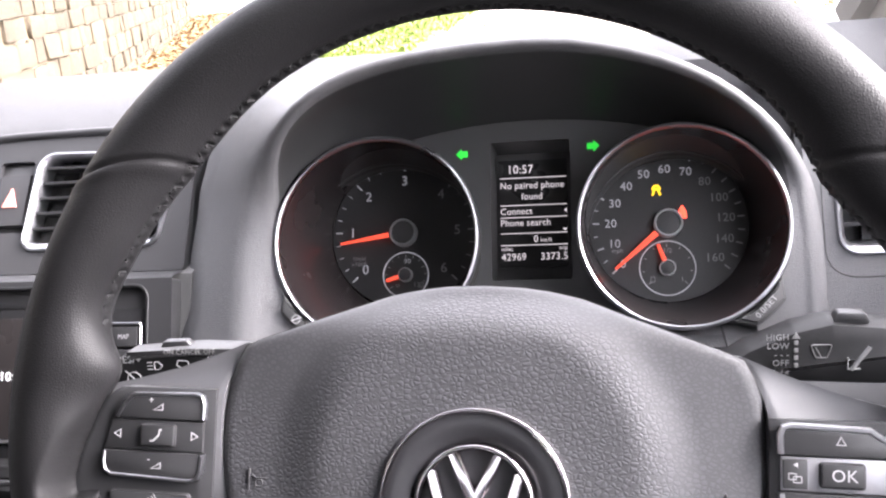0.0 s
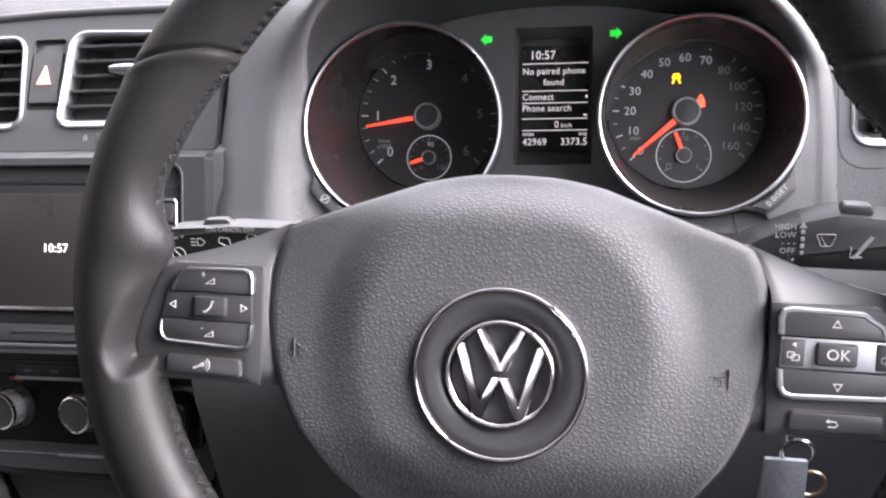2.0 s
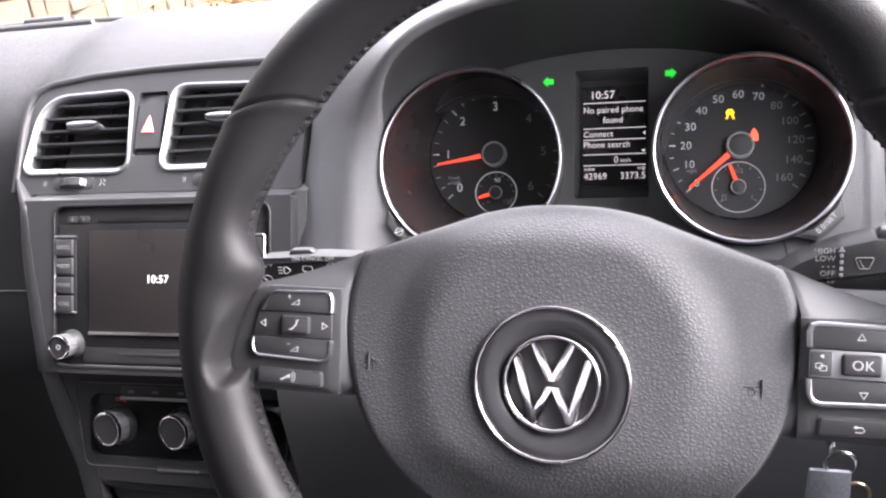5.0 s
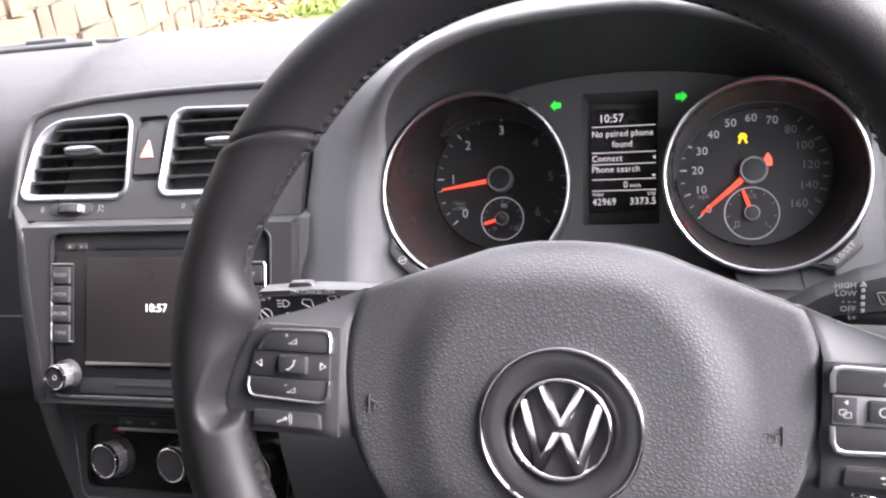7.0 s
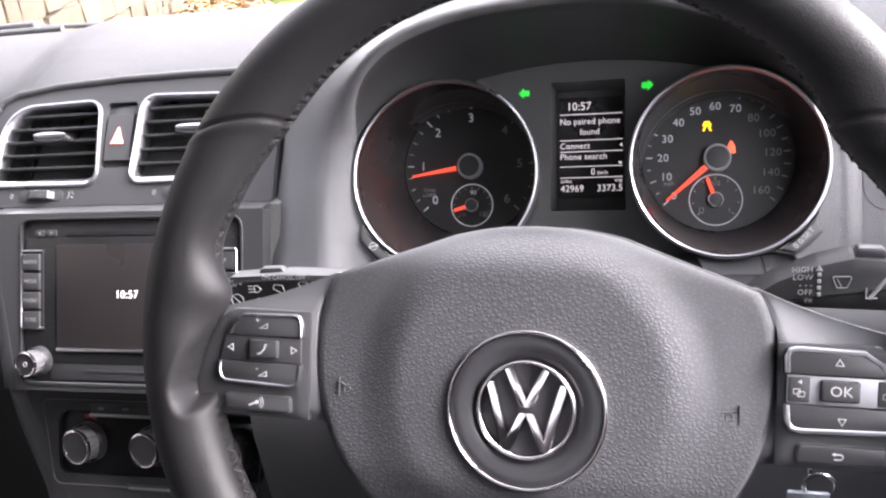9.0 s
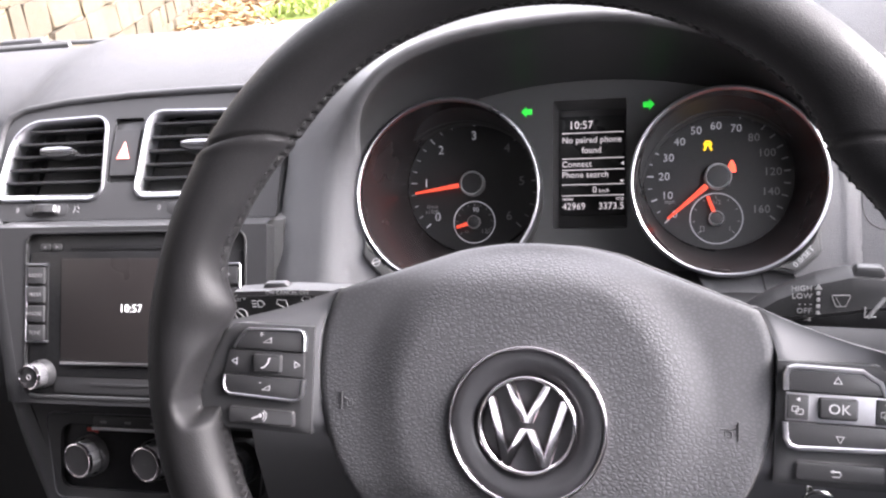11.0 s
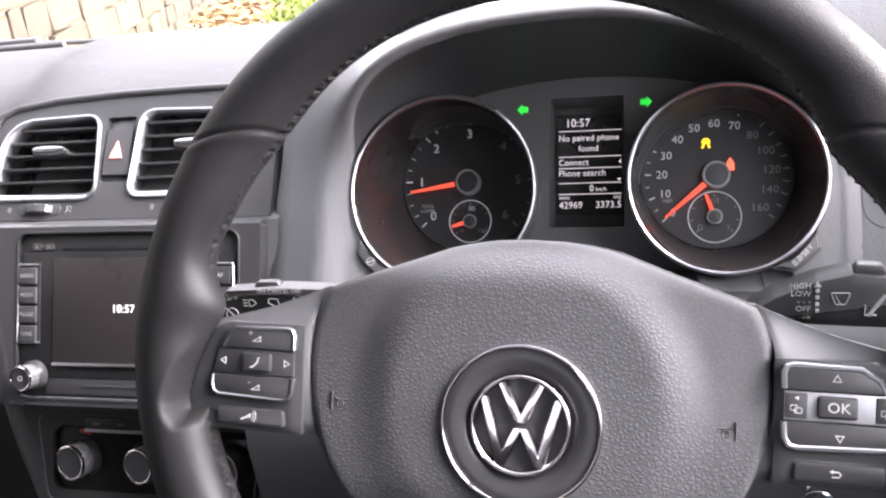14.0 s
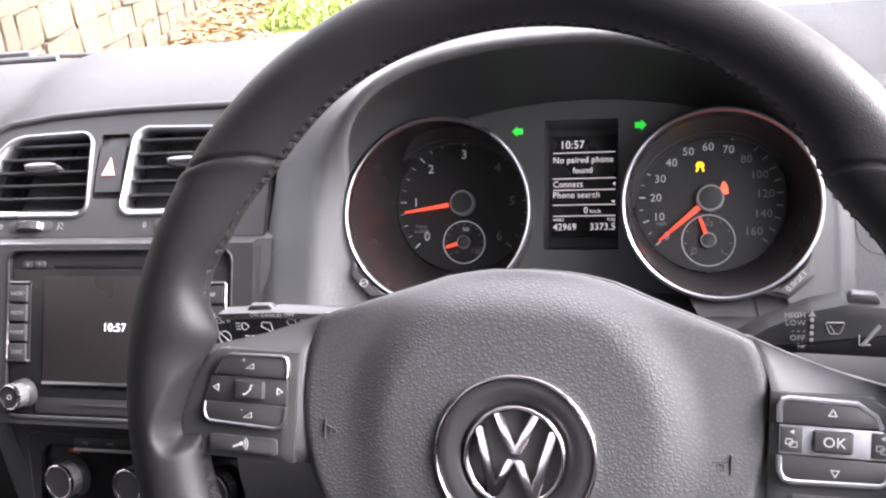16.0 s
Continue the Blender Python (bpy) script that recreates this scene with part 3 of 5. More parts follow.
def rim_point(a, b, swell=1.0, lift=0.0):
    """A point of the rim: a round the wheel, b round the tube (0: outwards, 90: to the driver), in degrees."""
    ca, sa, cb, sb = math.cos(radians(a)), math.sin(radians(a)), math.cos(radians(b)), math.sin(radians(b))
    near = max(math.exp(-((a - 174) / (4.5 if a > 174 else 4.2)) ** 2), math.exp(-((a - 6) / (4.5 if a < 6 else 8)) ** 2))
    grip = max(math.exp(-((a - 200) / 34) ** 4), math.exp(-((a + 20) / 34) ** 4))
    r = TUBE_R * swell * (1 + 0.05 * grip) + lift
    if cb < 0:
        r += cb * cb * (0.0033 * math.exp(-((a - 141) / 11) ** 2) + 0.0075 * math.exp(-((a - 36) / 9) ** 2) - 0.0022 * math.exp(-((a - 88) / 44) ** 4))
    # the stitched seam along the inner edge is drawn in and puckered
    up = a if a > 90 else 180 - a
    r -= (0.0012 + 0.0010 * math.cos(2 * math.pi * a / 1.9)) * math.exp(-((b - 181) / 9.0) ** 2) * (1 - math.exp(-((up - 180) / 13) ** 6))
    # the padded thumb rest above each spoke
    r += 0.0022 * math.exp(-((b - 135) / 38) ** 2) * (math.exp(-((a - 173) / 4.5) ** 2) + math.exp(-((a - 9) / 5.5) ** 2))
    if cb < 0:
        r -= 0.0028 * cb * cb * math.exp(-((a - 165) / 5.5) ** 2)
    pull = 0.007 * near * max(0.0, -cb) ** 3
    R = RIM_R + r * cb - pull
    x, y, z = RIM_C[0] + R * ca, RIM_C[1] + R * sa, r * sb * 1.02 - 0.35 * pull
    # the leather dips to let the switch panels in
    low = 0.0025 if x > 0 else 0.0
    side = abs(x) - between(PANEL_EDGE, y + low) + 0.0014
    out = max(0.0, side, y + low - 0.0165)
    top, k = -0.0012 + 4.5 * out, 0.003
    f = min(1.0, max(0.0, 0.5 + 0.5 * (z - top) / k))
    dip = (top - z) * f - k * f * (1 - f) * min(1.0, out / 0.004)
    z += dip * (1 - smoothstep((up - 191) / 3.5))
    return (x, y, z)


def rim_mesh():
    rings = []
    turns = [-90 + 0.48 * k for k in range(750)] + [270]
    for a0 in turns:
        ring, dent, sway = [], 0.0, 0.0
        for s, side in ((146.0, 1), (34.0, -1)):
            dent -= 0.0013 * math.exp(-((a0 - s) / 0.4) ** 2)
            dent += 0.0005 * math.exp(-((a0 - s - 1.5 * side) / 1.2) ** 2)
            sway += 5.5 * side * math.exp(-((a0 - s) / 11) ** 2)
        for k in range(72):
            b = 360 * k / 72
            ring.append(rim_point(a0 + sway * math.cos(radians(b)), b, 1.0, dent))
        rings.append(ring)
    return loft(rings)


part("rim", rim_mesh(), LEATHER, wheel, "black leather rim with stitched seams", 60)


def stitches():
    bms = []
    rnd = random.Random(7)
    for a in list(np.arange(48.0, 132.0, 1.9)) + list(np.arange(135.0, 168.0, 1.9)) + list(np.arange(202.0, 235.0, 1.9)) + list(np.arange(-55.0, -22.0, 1.9)) + list(np.arange(12.0, 45.0, 1.9)):
        j = rnd.uniform(-0.3, 0.3)
        lean = 0.55 if len(bms) % 2 else -0.35
        p = [rim_point(a - lean + j, 174, 0.996), rim_point(a + j, 183, 0.990), rim_point(a + lean + j, 192, 0.996)]
        bms.append(tube(p, 0.0006, 5))
    return merge(*bms)


tagged(part("stitching", stitches(), mat("black_thread", (0.02, 0.02, 0.021), 0.7, spec=0.2), wheel, "black cross stitching on the inner edge"), kind="stuff")

# airbag cover: a shield with a crest, rounded over at its upper edge
HALF = [(0.0, 0.0605), (0.018, 0.0598), (0.036, 0.0565), (0.055, 0.0492), (0.075, 0.0420), (0.0945, 0.0352), (0.1, 0.0245), (0.1022, 0.011), (0.1022, -0.004), (0.0998, -0.02), (0.0952, -0.036), (0.088, -0.051), (0.078, -0.0655), (0.065, -0.08), (0.048, -0.094), (0.025, -0.103), (0.0, -0.1055)]
HUB = (0.0, -0.0203)


def resample(pts, n):
    pts = [Vector(p) for p in pts]
    seg = [(b - a).length for a, b in zip(pts, pts[1:])]
    total, out = sum(seg), []
    for i in range(n):
        d = total * i / (n - 1)
        j = 0
        while j < len(seg) - 1 and d > seg[j]:
            d -= seg[j]
            j += 1
        out.append(pts[j].lerp(pts[j + 1], min(1, d / seg[j])))
    return out


right_half = resample(HALF, 40)
PAD_LINE = [(p.x * 1.013, p.y) for p in right_half] + [(-p.x * 0.994, p.y) for p in right_half[-2:0:-1]]


def pad_height(u, v):
    d = math.hypot(u, v + 0.012) - 0.0645
    top = smoothstep((v + 0.035) / 0.05)
    h = 0.0035 - 0.0056 * smoothstep((d + 0.007) / 0.024) * (0.45 + 0.55 * top)
    h -= 0.0022 * smoothstep((d - 0.01) / 0.04) * (0.4 + 0.6 * top)
    h -= 0.014 * smoothstep((v - 0.034) / 0.026) ** 2 * smoothstep((0.097 - abs(u)) / 0.04)
    h -= 0.018 * smoothstep((-0.048 - v) / 0.06) + 0.0016 * smoothstep((abs(u) - 0.05) / 0.05)
    return h


def pad_grain(u, v):
    """The cover is smooth along its upper band and deeply grained below."""
    d = math.hypot(u, v + 0.012) - 0.0645
    return 1.0 - 0.85 * smoothstep((d + 0.002) / 0.012) * smoothstep((v + 0.004 + 0.03 * smoothstep(u / 0.05)) / 0.03)


def pad_mesh():
    rings = []
    for k in range(34):
        t = k / 33
        s = 0.034 + (1 - 0.034) * t
        ring = []
        hub = 0.0352
        for (x, y) in PAD_LINE:
            dx, dy = x - HUB[0], y - HUB[1]
            r = math.hypot(dx, dy)
            rr = hub + (r - hub) * t
            u, v = HUB[0] + dx / r * rr, HUB[1] + dy / r * rr
            edge = max(0.0, t - 0.93) / 0.07
            ring.append((u, v, pad_height(u, v) - 0.0014 * (1 - math.sqrt(max(0, 1 - edge * edge)))))
        rings.append(ring)
    rings.append([(x, y, z - 0.03) for x, y, z in rings[-1]])
    return loft(rings)


airbag = part("airbag_cover", pad_mesh(), PAD, wheel, "grey leather-grained airbag cover", 60)
depth = airbag.data.attributes.new("grain_depth", "FLOAT", "POINT")
depth.data.foreach_set("value", [pad_grain(v.co.x, v.co.y) for v in airbag.data.vertices])
gap = [(x, y, pad_height(x, y) - 0.0014) for x, y in PAD_LINE]
part("cover_gap", loft([[(x * 1.001, y, z - 0.02) for x, y, z in gap], [(x * 1.001, y, z - 0.0006) for x, y, z in gap], [(x * 1.006, y * 1.005, z - 0.0006) for x, y, z in gap], [(x * 1.008, y * 1.007, z - 0.02) for x, y, z in gap]]), BLACK, airbag, "dark gap round the cover")

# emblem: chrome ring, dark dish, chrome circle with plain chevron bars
rounded = lambda r, z, a, b, n=12: [(r + a * math.cos(2 * math.pi * k / n), z + b * math.sin(2 * math.pi * k / n)) for k in range(n + 1)]
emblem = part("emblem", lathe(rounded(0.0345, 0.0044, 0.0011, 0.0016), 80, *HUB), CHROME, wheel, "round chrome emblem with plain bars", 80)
part("dish", lathe([(0.0337, 0.0040), (0.0325, 0.0047), (0.029, 0.0045), (0.0255, 0.0036), (0.0228, 0.0016), (0.0222, 0.0004), (0.0003, 0.0004)], 80, *HUB), DISH, emblem, "dark satin dish", 50)
part("emblem_ring", lathe(rounded(0.0210, 0.0032, 0.0014, 0.0022), 80, *HUB), CHROME, emblem, "", 80)


def chevron_bar(x0, y0, x1, y1, w=0.0046):
    d = Vector((x1 - x0, y1 - y0)).normalized()
    s = Vector((w / 2 * (1 if x1 > x0 else -1), 0))
    a, b = Vector((x0 + HUB[0], y0 + HUB[1])), Vector((x1 + HUB[0], y1 + HUB[1]))
    rows = []
    for k, z in ((-1.0, 0.0002), (-1.0, 0.0040), (-0.72, 0.0048), (0.0, 0.0049), (0.72, 0.0048), (1.0, 0.0040), (1.0, 0.0002)):
        rows.append([(*(p + k * s), z - 0.0003 * abs(t - 0.5)) for t, p in ((i / 6, a.lerp(b, i / 6)) for i in range(7))])
    return loft(rows, False)


for bar in ((-0.0085, 0.0185, -0.0005, 0.0015), (0.0085, 0.0185, 0.0005, 0.0015), (-0.0165, 0.012, -0.0085, -0.0175), (0.0165, 0.012, 0.0085, -0.0175), (-0.0085, -0.0175, -0.0012, -0.0012), (0.0085, -0.0175, 0.0012, -0.0012)):
    part("emblem_bar", chevron_bar(*bar), CHROME, emblem, "", 25)

# horn marks on the cover
for s in (-1, 1):
    hz = pad_height(0.0815, -0.0158) + 0.0002
    horn = [strip([(s * 0.0890, -0.0125), (s * 0.0890, -0.0205)], 0.0007, -0.010, hz)]
    horn.append(strip([(s * 0.0878, -0.0148), (s * 0.0862, -0.0158), (s * 0.0815, -0.0158)], 0.0007, -0.010, hz))
    horn.append(band(qround([(s * 0.0866, -0.0162), (s * 0.0866, -0.0192), (s * 0.0832, -0.0192), (s * 0.0832, -0.0162)], 0.0009), 0.0006, -0.010, hz, 0.0002))
    part("horn_mark", merge(*horn), MARK, airbag, "small embossed horn mark")


SPOKE_TOP = [(0.085, 0.0405), (0.0945, 0.0365), (0.1084, 0.0308), (0.124, 0.0252), (0.1365, 0.0216), (0.1516, 0.018), (0.176, 0.0125)]


def skirted(rows, depth):
    """A sheet of points with walls down to a depth round its border."""
    bm = loft(rows, False)
    bmesh.ops.remove_doubles(bm, verts=bm.verts, dist=0.00005)
    out = bmesh.ops.extrude_edge_only(bm, edges=[e for e in bm.edges if e.is_boundary])
    for v in out["geom"]:
        if isinstance(v, bmesh.types.BMVert):
            v.co.z = depth
    return bm


def spoke_sheet(s):
    edge = sorted((p.y, p.x) for p in right_half if p.x > 0.06)
    low, rows = (-0.0345 if s < 0 else -0.0372), []
    for k in range(27):
        v = low + (0.0358 - low) * k / 26
        x0 = between(edge, v) * (1.022 if s > 0 else 1.003)
        x1 = 0.168
        while between(SPOKE_TOP, x1) < v and x1 > x0:
            x1 -= 0.0002
        row = []
        for i in range(29):
            x = x0 + (x1 - x0) * i / 28
            d = between(SPOKE_TOP, x) - v
            z = -0.0036 - 0.0085 * (1 - smoothstep(d / 0.020)) - 0.003 * (1 - smoothstep((v - low) / 0.006)) - 0.0008 * (1 - smoothstep((x - x0) / 0.002))
            row.append((s * x, v, z))
        rows.append(row)
    return skirted(rows, -0.03)


def panel_sheet(s):
    rows = []
    for k in range(25):
        v = -0.0338 + (0.0172 + 0.0338) * k / 24
        x0, x1 = 0.1042, between(PANEL_EDGE, v)
        row = []
        for i in range(33):
            x = x0 + (x1 - x0) * (i / 32) ** 0.8
            rim = min(x - x0, x1 - x, 0.0172 - v, v + 0.0338)
            row.append((s * x, v, -0.0006 - 0.0012 * (1 - smoothstep(rim / 0.0022))))
        rows.append(row)
    return skirted(rows, -0.02)


def spoke(s):
    f = lambda pts: ccw([(s * x, y) for x, y in pts])
    part("spoke", spoke_sheet(s), SATIN, wheel, "satin grey spoke cover", 50)
    well = part("switch_panel", panel_sheet(s), BUTTON, wheel, "dark multifunction switch panel", 50)
    if s > 0:
        well.matrix_local = pose(-0.0008, -0.0025, 0)
    top = f(qround([(0.1075, 0.0052), (0.1075, 0.0154), (0.1412, 0.0145), (0.1462, 0.0052)], [0, 0.004, 0.007, 0]))
    low = f(qround([(0.1075, -0.0075), (0.1492, -0.0075), (0.1482, -0.0166), (0.1085, -0.0180)], [0, 0, 0.004, 0.004]))
    for pts, name in ((top, "upper_button"), (low, "lower_button")):
        b = part(name, slab(pts, -0.001, 0.0016, 0.0007), BUTTON, well)
    up = [(0.1078, 0.0056), (0.1076, 0.0120), (0.1086, 0.0146), (0.1112, 0.0154), (0.137, 0.0147), (0.1390, 0.0132), (0.1412, 0.0104), (0.1438, 0.0056)]
    dn = [(0.1078, -0.0078), (0.1083, -0.0145), (0.1098, -0.0172), (0.113, -0.0180), (0.1458, -0.0168), (0.1480, -0.0152), (0.1490, -0.0120), (0.1486, -0.0078)]
    if s > 0:
        up, dn = up[:6] + [(0.1435, 0.0105), (0.1458, 0.0056)], dn
    part("chrome_edge", strip([(s * x, y) for x, y in up], 0.0022 if s > 0 else 0.0013, -0.001, 0.0021), SILVER, well, "bright chrome edging")
    part("chrome_edge", strip([(s * x, y) for x, y in dn], 0.0022 if s > 0 else 0.0013, -0.001, 0.0021), SILVER, well, "bright chrome edging")
    mid = part("centre_bar", slab(f([(0.1078, -0.007), (0.1078, 0.0047), (0.1464, 0.0047), (0.1492, -0.007)]), -0.001, 0.0009, 0.0005), BUTTON if s < 0 else PLATE, well)
    part("key_button", slab(f(rrect(0.1192 if s < 0 else 0.1208, -0.0050, 0.1333 if s < 0 else 0.1350, 0.0031, 0.001)), 0.0, 0.0027, 0.0006), BUTTON, well, "square centre button")
    part("key_edge", band(f(rrect(0.1188 if s < 0 else 0.1204, -0.0054, 0.1337 if s < 0 else 0.1354, 0.0035, 0.0012)), 0.0005, 0.0, 0.0018, 0.0002), TRIM, well)
    part("low_button", slab(f(qround([(0.1128, -0.0236), (0.1462, -0.0232), (0.1458, -0.0304), (0.1122, -0.0308)], 0.0015)), -0.001, 0.0012, 0.0006), BUTTON, well)
    part("button_gap", band(f(qround([(0.1122, -0.0231), (0.1468, -0.0227), (0.1464, -0.0309), (0.1116, -0.0313)], 0.0018)), 0.0004, -0.001, 0.00012, 0.0001), BLACK, well)
    return well


def tri(x, y, r, a, z):
    p = [(x + r * math.cos(radians(a + 120 * k)), y + r * math.sin(radians(a + 120 * k))) for k in range(3)]
    return band(p, 0.00035, z - 0.0004, z + 0.00015, 0.0001)


left_sw, right_sw = spoke(-1), spoke(1)
Z1 = 0.0017
for x, y, a, z in ((-0.1434, -0.0010, 180, 0.001), (-0.1116, -0.0010, 0, 0.001)):
    part("arrow_mark", tri(x, y, 0.0021, a, z), PRINT, left_sw)
for y, sgn in ((0.0102, "+"), (-0.0125, "-")):
    part("volume_mark", band([(-0.1290, y - 0.0016), (-0.1245, y - 0.0016), (-0.1245, y + 0.0012)], 0.0004, Z1 - 0.0004, Z1 + 0.0001, 0.0001), PRINT, left_sw)
    lettering("sign_mark", sgn, 0.0042, -0.1297, y + 0.0022, Z1, PRINT, left_sw)
part("phone_mark", strip([(-0.1290, -0.0032), (-0.1277, -0.0032), (-0.1254, -0.0008), (-0.1251, 0.0012), (-0.1242, 0.0012)], 0.0008, 0.0024, 0.0029), PRINT, left_sw)
part("voice_mark", merge(strip([(-0.1335, -0.0282), (-0.1302, -0.0268)], 0.0012, 0.0008, 0.0014), slab(ngon(-0.1293, -0.0264, 0.0010, 10), 0.0008, 0.0014, 0.0001), *[strip([(-0.1293 + r * math.cos(radians(a)), -0.0264 + r * math.sin(radians(a))) for a in (-55, -20, 20, 55)], 0.0003, 0.0008, 0.0014) for r in (0.0022, 0.0034)]), PRINT, left_sw)
for x, y, a in ((0.1275, 0.0103, 90), (0.1290, -0.0130, 270)):
    part("arrow_mark", tri(x, y, 0.0021, a, Z1), PRINT, right_sw)
lettering("lettering", "OK", 0.0058, 0.1283, -0.0011, 0.0028, PRINT, right_sw)
for x in (0.1125, 0.1462):
    part("side_button", slab(rrect(x - 0.0042 if x < 0.12 else x - 0.004, -0.0062, x + 0.0042 if x < 0.12 else x + 0.002, 0.004, 0.0006), 0, 0.0014, 0.0004), BUTTON, right_sw)
    part("page_mark", merge(band(rrect(x - 0.0024, -0.0032, x + 0.0004, -0.0008, 0.0003, 1), 0.0003, 0.001, 0.0016, 0.0001), band(rrect(x - 0.0008, -0.0042, x + 0.0022, -0.0018, 0.0003, 1), 0.0003, 0.001, 0.0016, 0.0001), slab([(x - 0.0008, 0.002), (x + 0.0008, 0.0029), (x + 0.0008, 0.0011)], 0.001, 0.0016, 0.0001)), PRINT, right_sw)
part("return_mark", merge(strip([(0.1265, -0.0287), (0.1292, -0.0287), (0.1300, -0.0277), (0.1292, -0.0266), (0.1268, -0.0266)], 0.0005, 0.001, 0.0014), slab([(0.1255, -0.0266), (0.127, -0.0258), (0.127, -0.0274)], 0.001, 0.0014, 0.0001)), PRINT, right_sw)
part("lower_spoke", slab(qround([(-0.045, -0.095), (0.045, -0.095), (0.035, -0.158), (-0.035, -0.158)], 0.01), -0.035, -0.012, 0.006), SATIN, wheel)
part("hub_boss", slab(ngon(0, -0.03, 0.055, 32), -0.09, -0.03, 0.01), BLACK, wheel)

# ==== instrument cluster ====
cluster = thing("instrument_cluster", CLUSTER, "black instrument cluster with two chrome-ringed gauges and a lit display", "instrument cluster")
edge = [(x, facia_arc(x) + 0.004) for x in np.linspace(0.168, -0.168, 33)] + [(-0.168, -0.105), (0.168, -0.105)]
lcd_hole = rrect(-0.0268, -0.0388, 0.0277, 0.0580, 0.0015)
facia = part("facia", holed(edge, [lcd_hole, ngon(*L_RING[:2], L_RING[2] - 0.004, 64), ngon(*R_RING[:2], R_RING[2] - 0.004, 64)], -0.03, FACIA_H), FACIA, cluster, "black facia with fine grain")


def gauge(c, ring, name):
    n = 72
    rows = []
    for r, h in ((ring[2] - 0.0045, 0.012), (ring[2] - 0.0035, FACIA_H), (ring[2] + 0.0016, RING_H - 0.012), (ring[2] + 0.0022, RING_H - 0.004)):
        rows.append([(ring[0] + r * math.cos(2 * math.pi * i / n), ring[1] + r * math.sin(2 * math.pi * i / n), h) for i in range(n)])
    g = part(name, loft(rows), LINING, cluster, "round gauge in a deep funnel")
    prof = [(0.0020, -0.005), (0.0018, -0.001), (0.0011, 0.0003), (0.0002, 0.0006), (-0.0006, 0.0), (-0.0011, -0.003)]
    part("chrome_ring", loft([[(ring[0] + (ring[2] + d) * math.cos(2 * math.pi * i / n), ring[1] + (ring[2] + d) * math.sin(2 * math.pi * i / n), RING_H + z) for i in range(n)] for d, z in prof]), SILVER, g, "bright chrome bezel ring")
    rows = []
    for t in (0.0, 0.3, 0.6, 0.85, 1.0):
        cx, cy, r, h = [a * (1 - t) + b * t for a, b in zip((ring[0], ring[1], ring[2] - 0.0014, RING_H - 0.003), (c[0], c[1], 0.0535, -0.0005))]
        rows.append([(cx + r * math.cos(2 * math.pi * i / n), cy + r * math.sin(2 * math.pi * i / n), h) for i in range(n)])
    part("funnel", loft(rows), FUNNEL, g, "dark funnel round the dial")
    part("dial", lathe([(0.0538, -0.001), (0.0533, 0.0004), (0.0528, 0.0004), (0.0003, 0.0)], 72, *c), DIAL, g, "black dial face")
    return g


def tick(c, a, r0, r1, w):
    d = Vector((math.cos(radians(a)), math.sin(radians(a))))
    s = Vector((-d.y, d.x)) * w / 2
    p, q = Vector(c) + d * r0, Vector(c) + d * r1
    return slab([tuple(p - s), tuple(q - s), tuple(q + s), tuple(p + s)], 0.0004, 0.0009, 0.0001)


def needle(g, c, a, r0, r1, w0, w1, h):
    d = Vector((math.cos(radians(a)), math.sin(radians(a))))
    s = Vector((-d.y, d.x))
    p, q = Vector(c) + d * r0, Vector(c) + d * r1
    part("needle", slab([tuple(p - s * w0 / 2), tuple(q - s * w1 / 2), tuple(q + s * w1 / 2), tuple(p + s * w0 / 2)], h - 0.0012, h, 0.0004), NEEDLE, g, "glowing red needle")


def needle_cap(g, c, r, h):
    part("needle_cap", lathe([(r, 0.0004), (r, h), (r * 0.93, h + 0.0008), (r * 0.86, h + 0.0008), (r * 0.82, h)], 40, *c), PRINT, g, "silver-edged needle cap")
    part("cap_top", lathe([(r * 0.84, h - 0.0004), (r * 0.5, h + 0.0004), (r * 0.02, h + 0.0006)], 32, *c), BLACK, g)


def numeral(g, words, c, a, r, size, material, dx=0.0, dy=0.0):
    lettering("numeral", words, size, c[0] + r * math.cos(radians(a)) + dx, c[1] + r * math.sin(radians(a)) + dy, 0.0006, material, g)


tach = gauge(L_C, L_RING, "rev_counter")
for k in range(25):
    a = 222 - k * 44 / 4
    # marks past 3 take the dimmer print, imitating shade on that side
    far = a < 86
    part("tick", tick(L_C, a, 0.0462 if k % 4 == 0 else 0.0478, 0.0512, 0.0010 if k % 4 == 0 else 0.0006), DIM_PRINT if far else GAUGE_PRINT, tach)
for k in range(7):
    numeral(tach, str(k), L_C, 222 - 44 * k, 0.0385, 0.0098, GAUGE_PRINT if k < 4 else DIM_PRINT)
lettering("lettering", "1/min", 0.0042, L_C[0] - 0.0335, L_C[1] - 0.0175, 0.0006, DIM_PRINT, tach)
lettering("lettering", "x1000", 0.0042, L_C[0] - 0.0335, L_C[1] - 0.0215, 0.0006, DIM_PRINT, tach)
needle(tach, L_C, 189, 0.0105, 0.0462, 0.0036, 0.0016, 0.0075)
needle_cap(tach, L_C, 0.0098, 0.007)
SUB_L, SUB_R = (L_C[0] + 0.0010, -0.0307), (R_C[0] - 0.0015, -0.0309)
sub = part("temperature_dial", lathe([(0.0168, 0.0003), (0.0168, 0.0014), (0.0162, 0.0014), (0.0160, 0.0008)], 48, *SUB_L), GAUGE_PRINT, tach, "small ringed coolant dial")
for k in range(13):
    part("tick", tick(SUB_L, 220 - k * 260 / 12, 0.0125 if k % 3 == 0 else 0.0134, 0.0148, 0.0005), DIM_PRINT, tach)
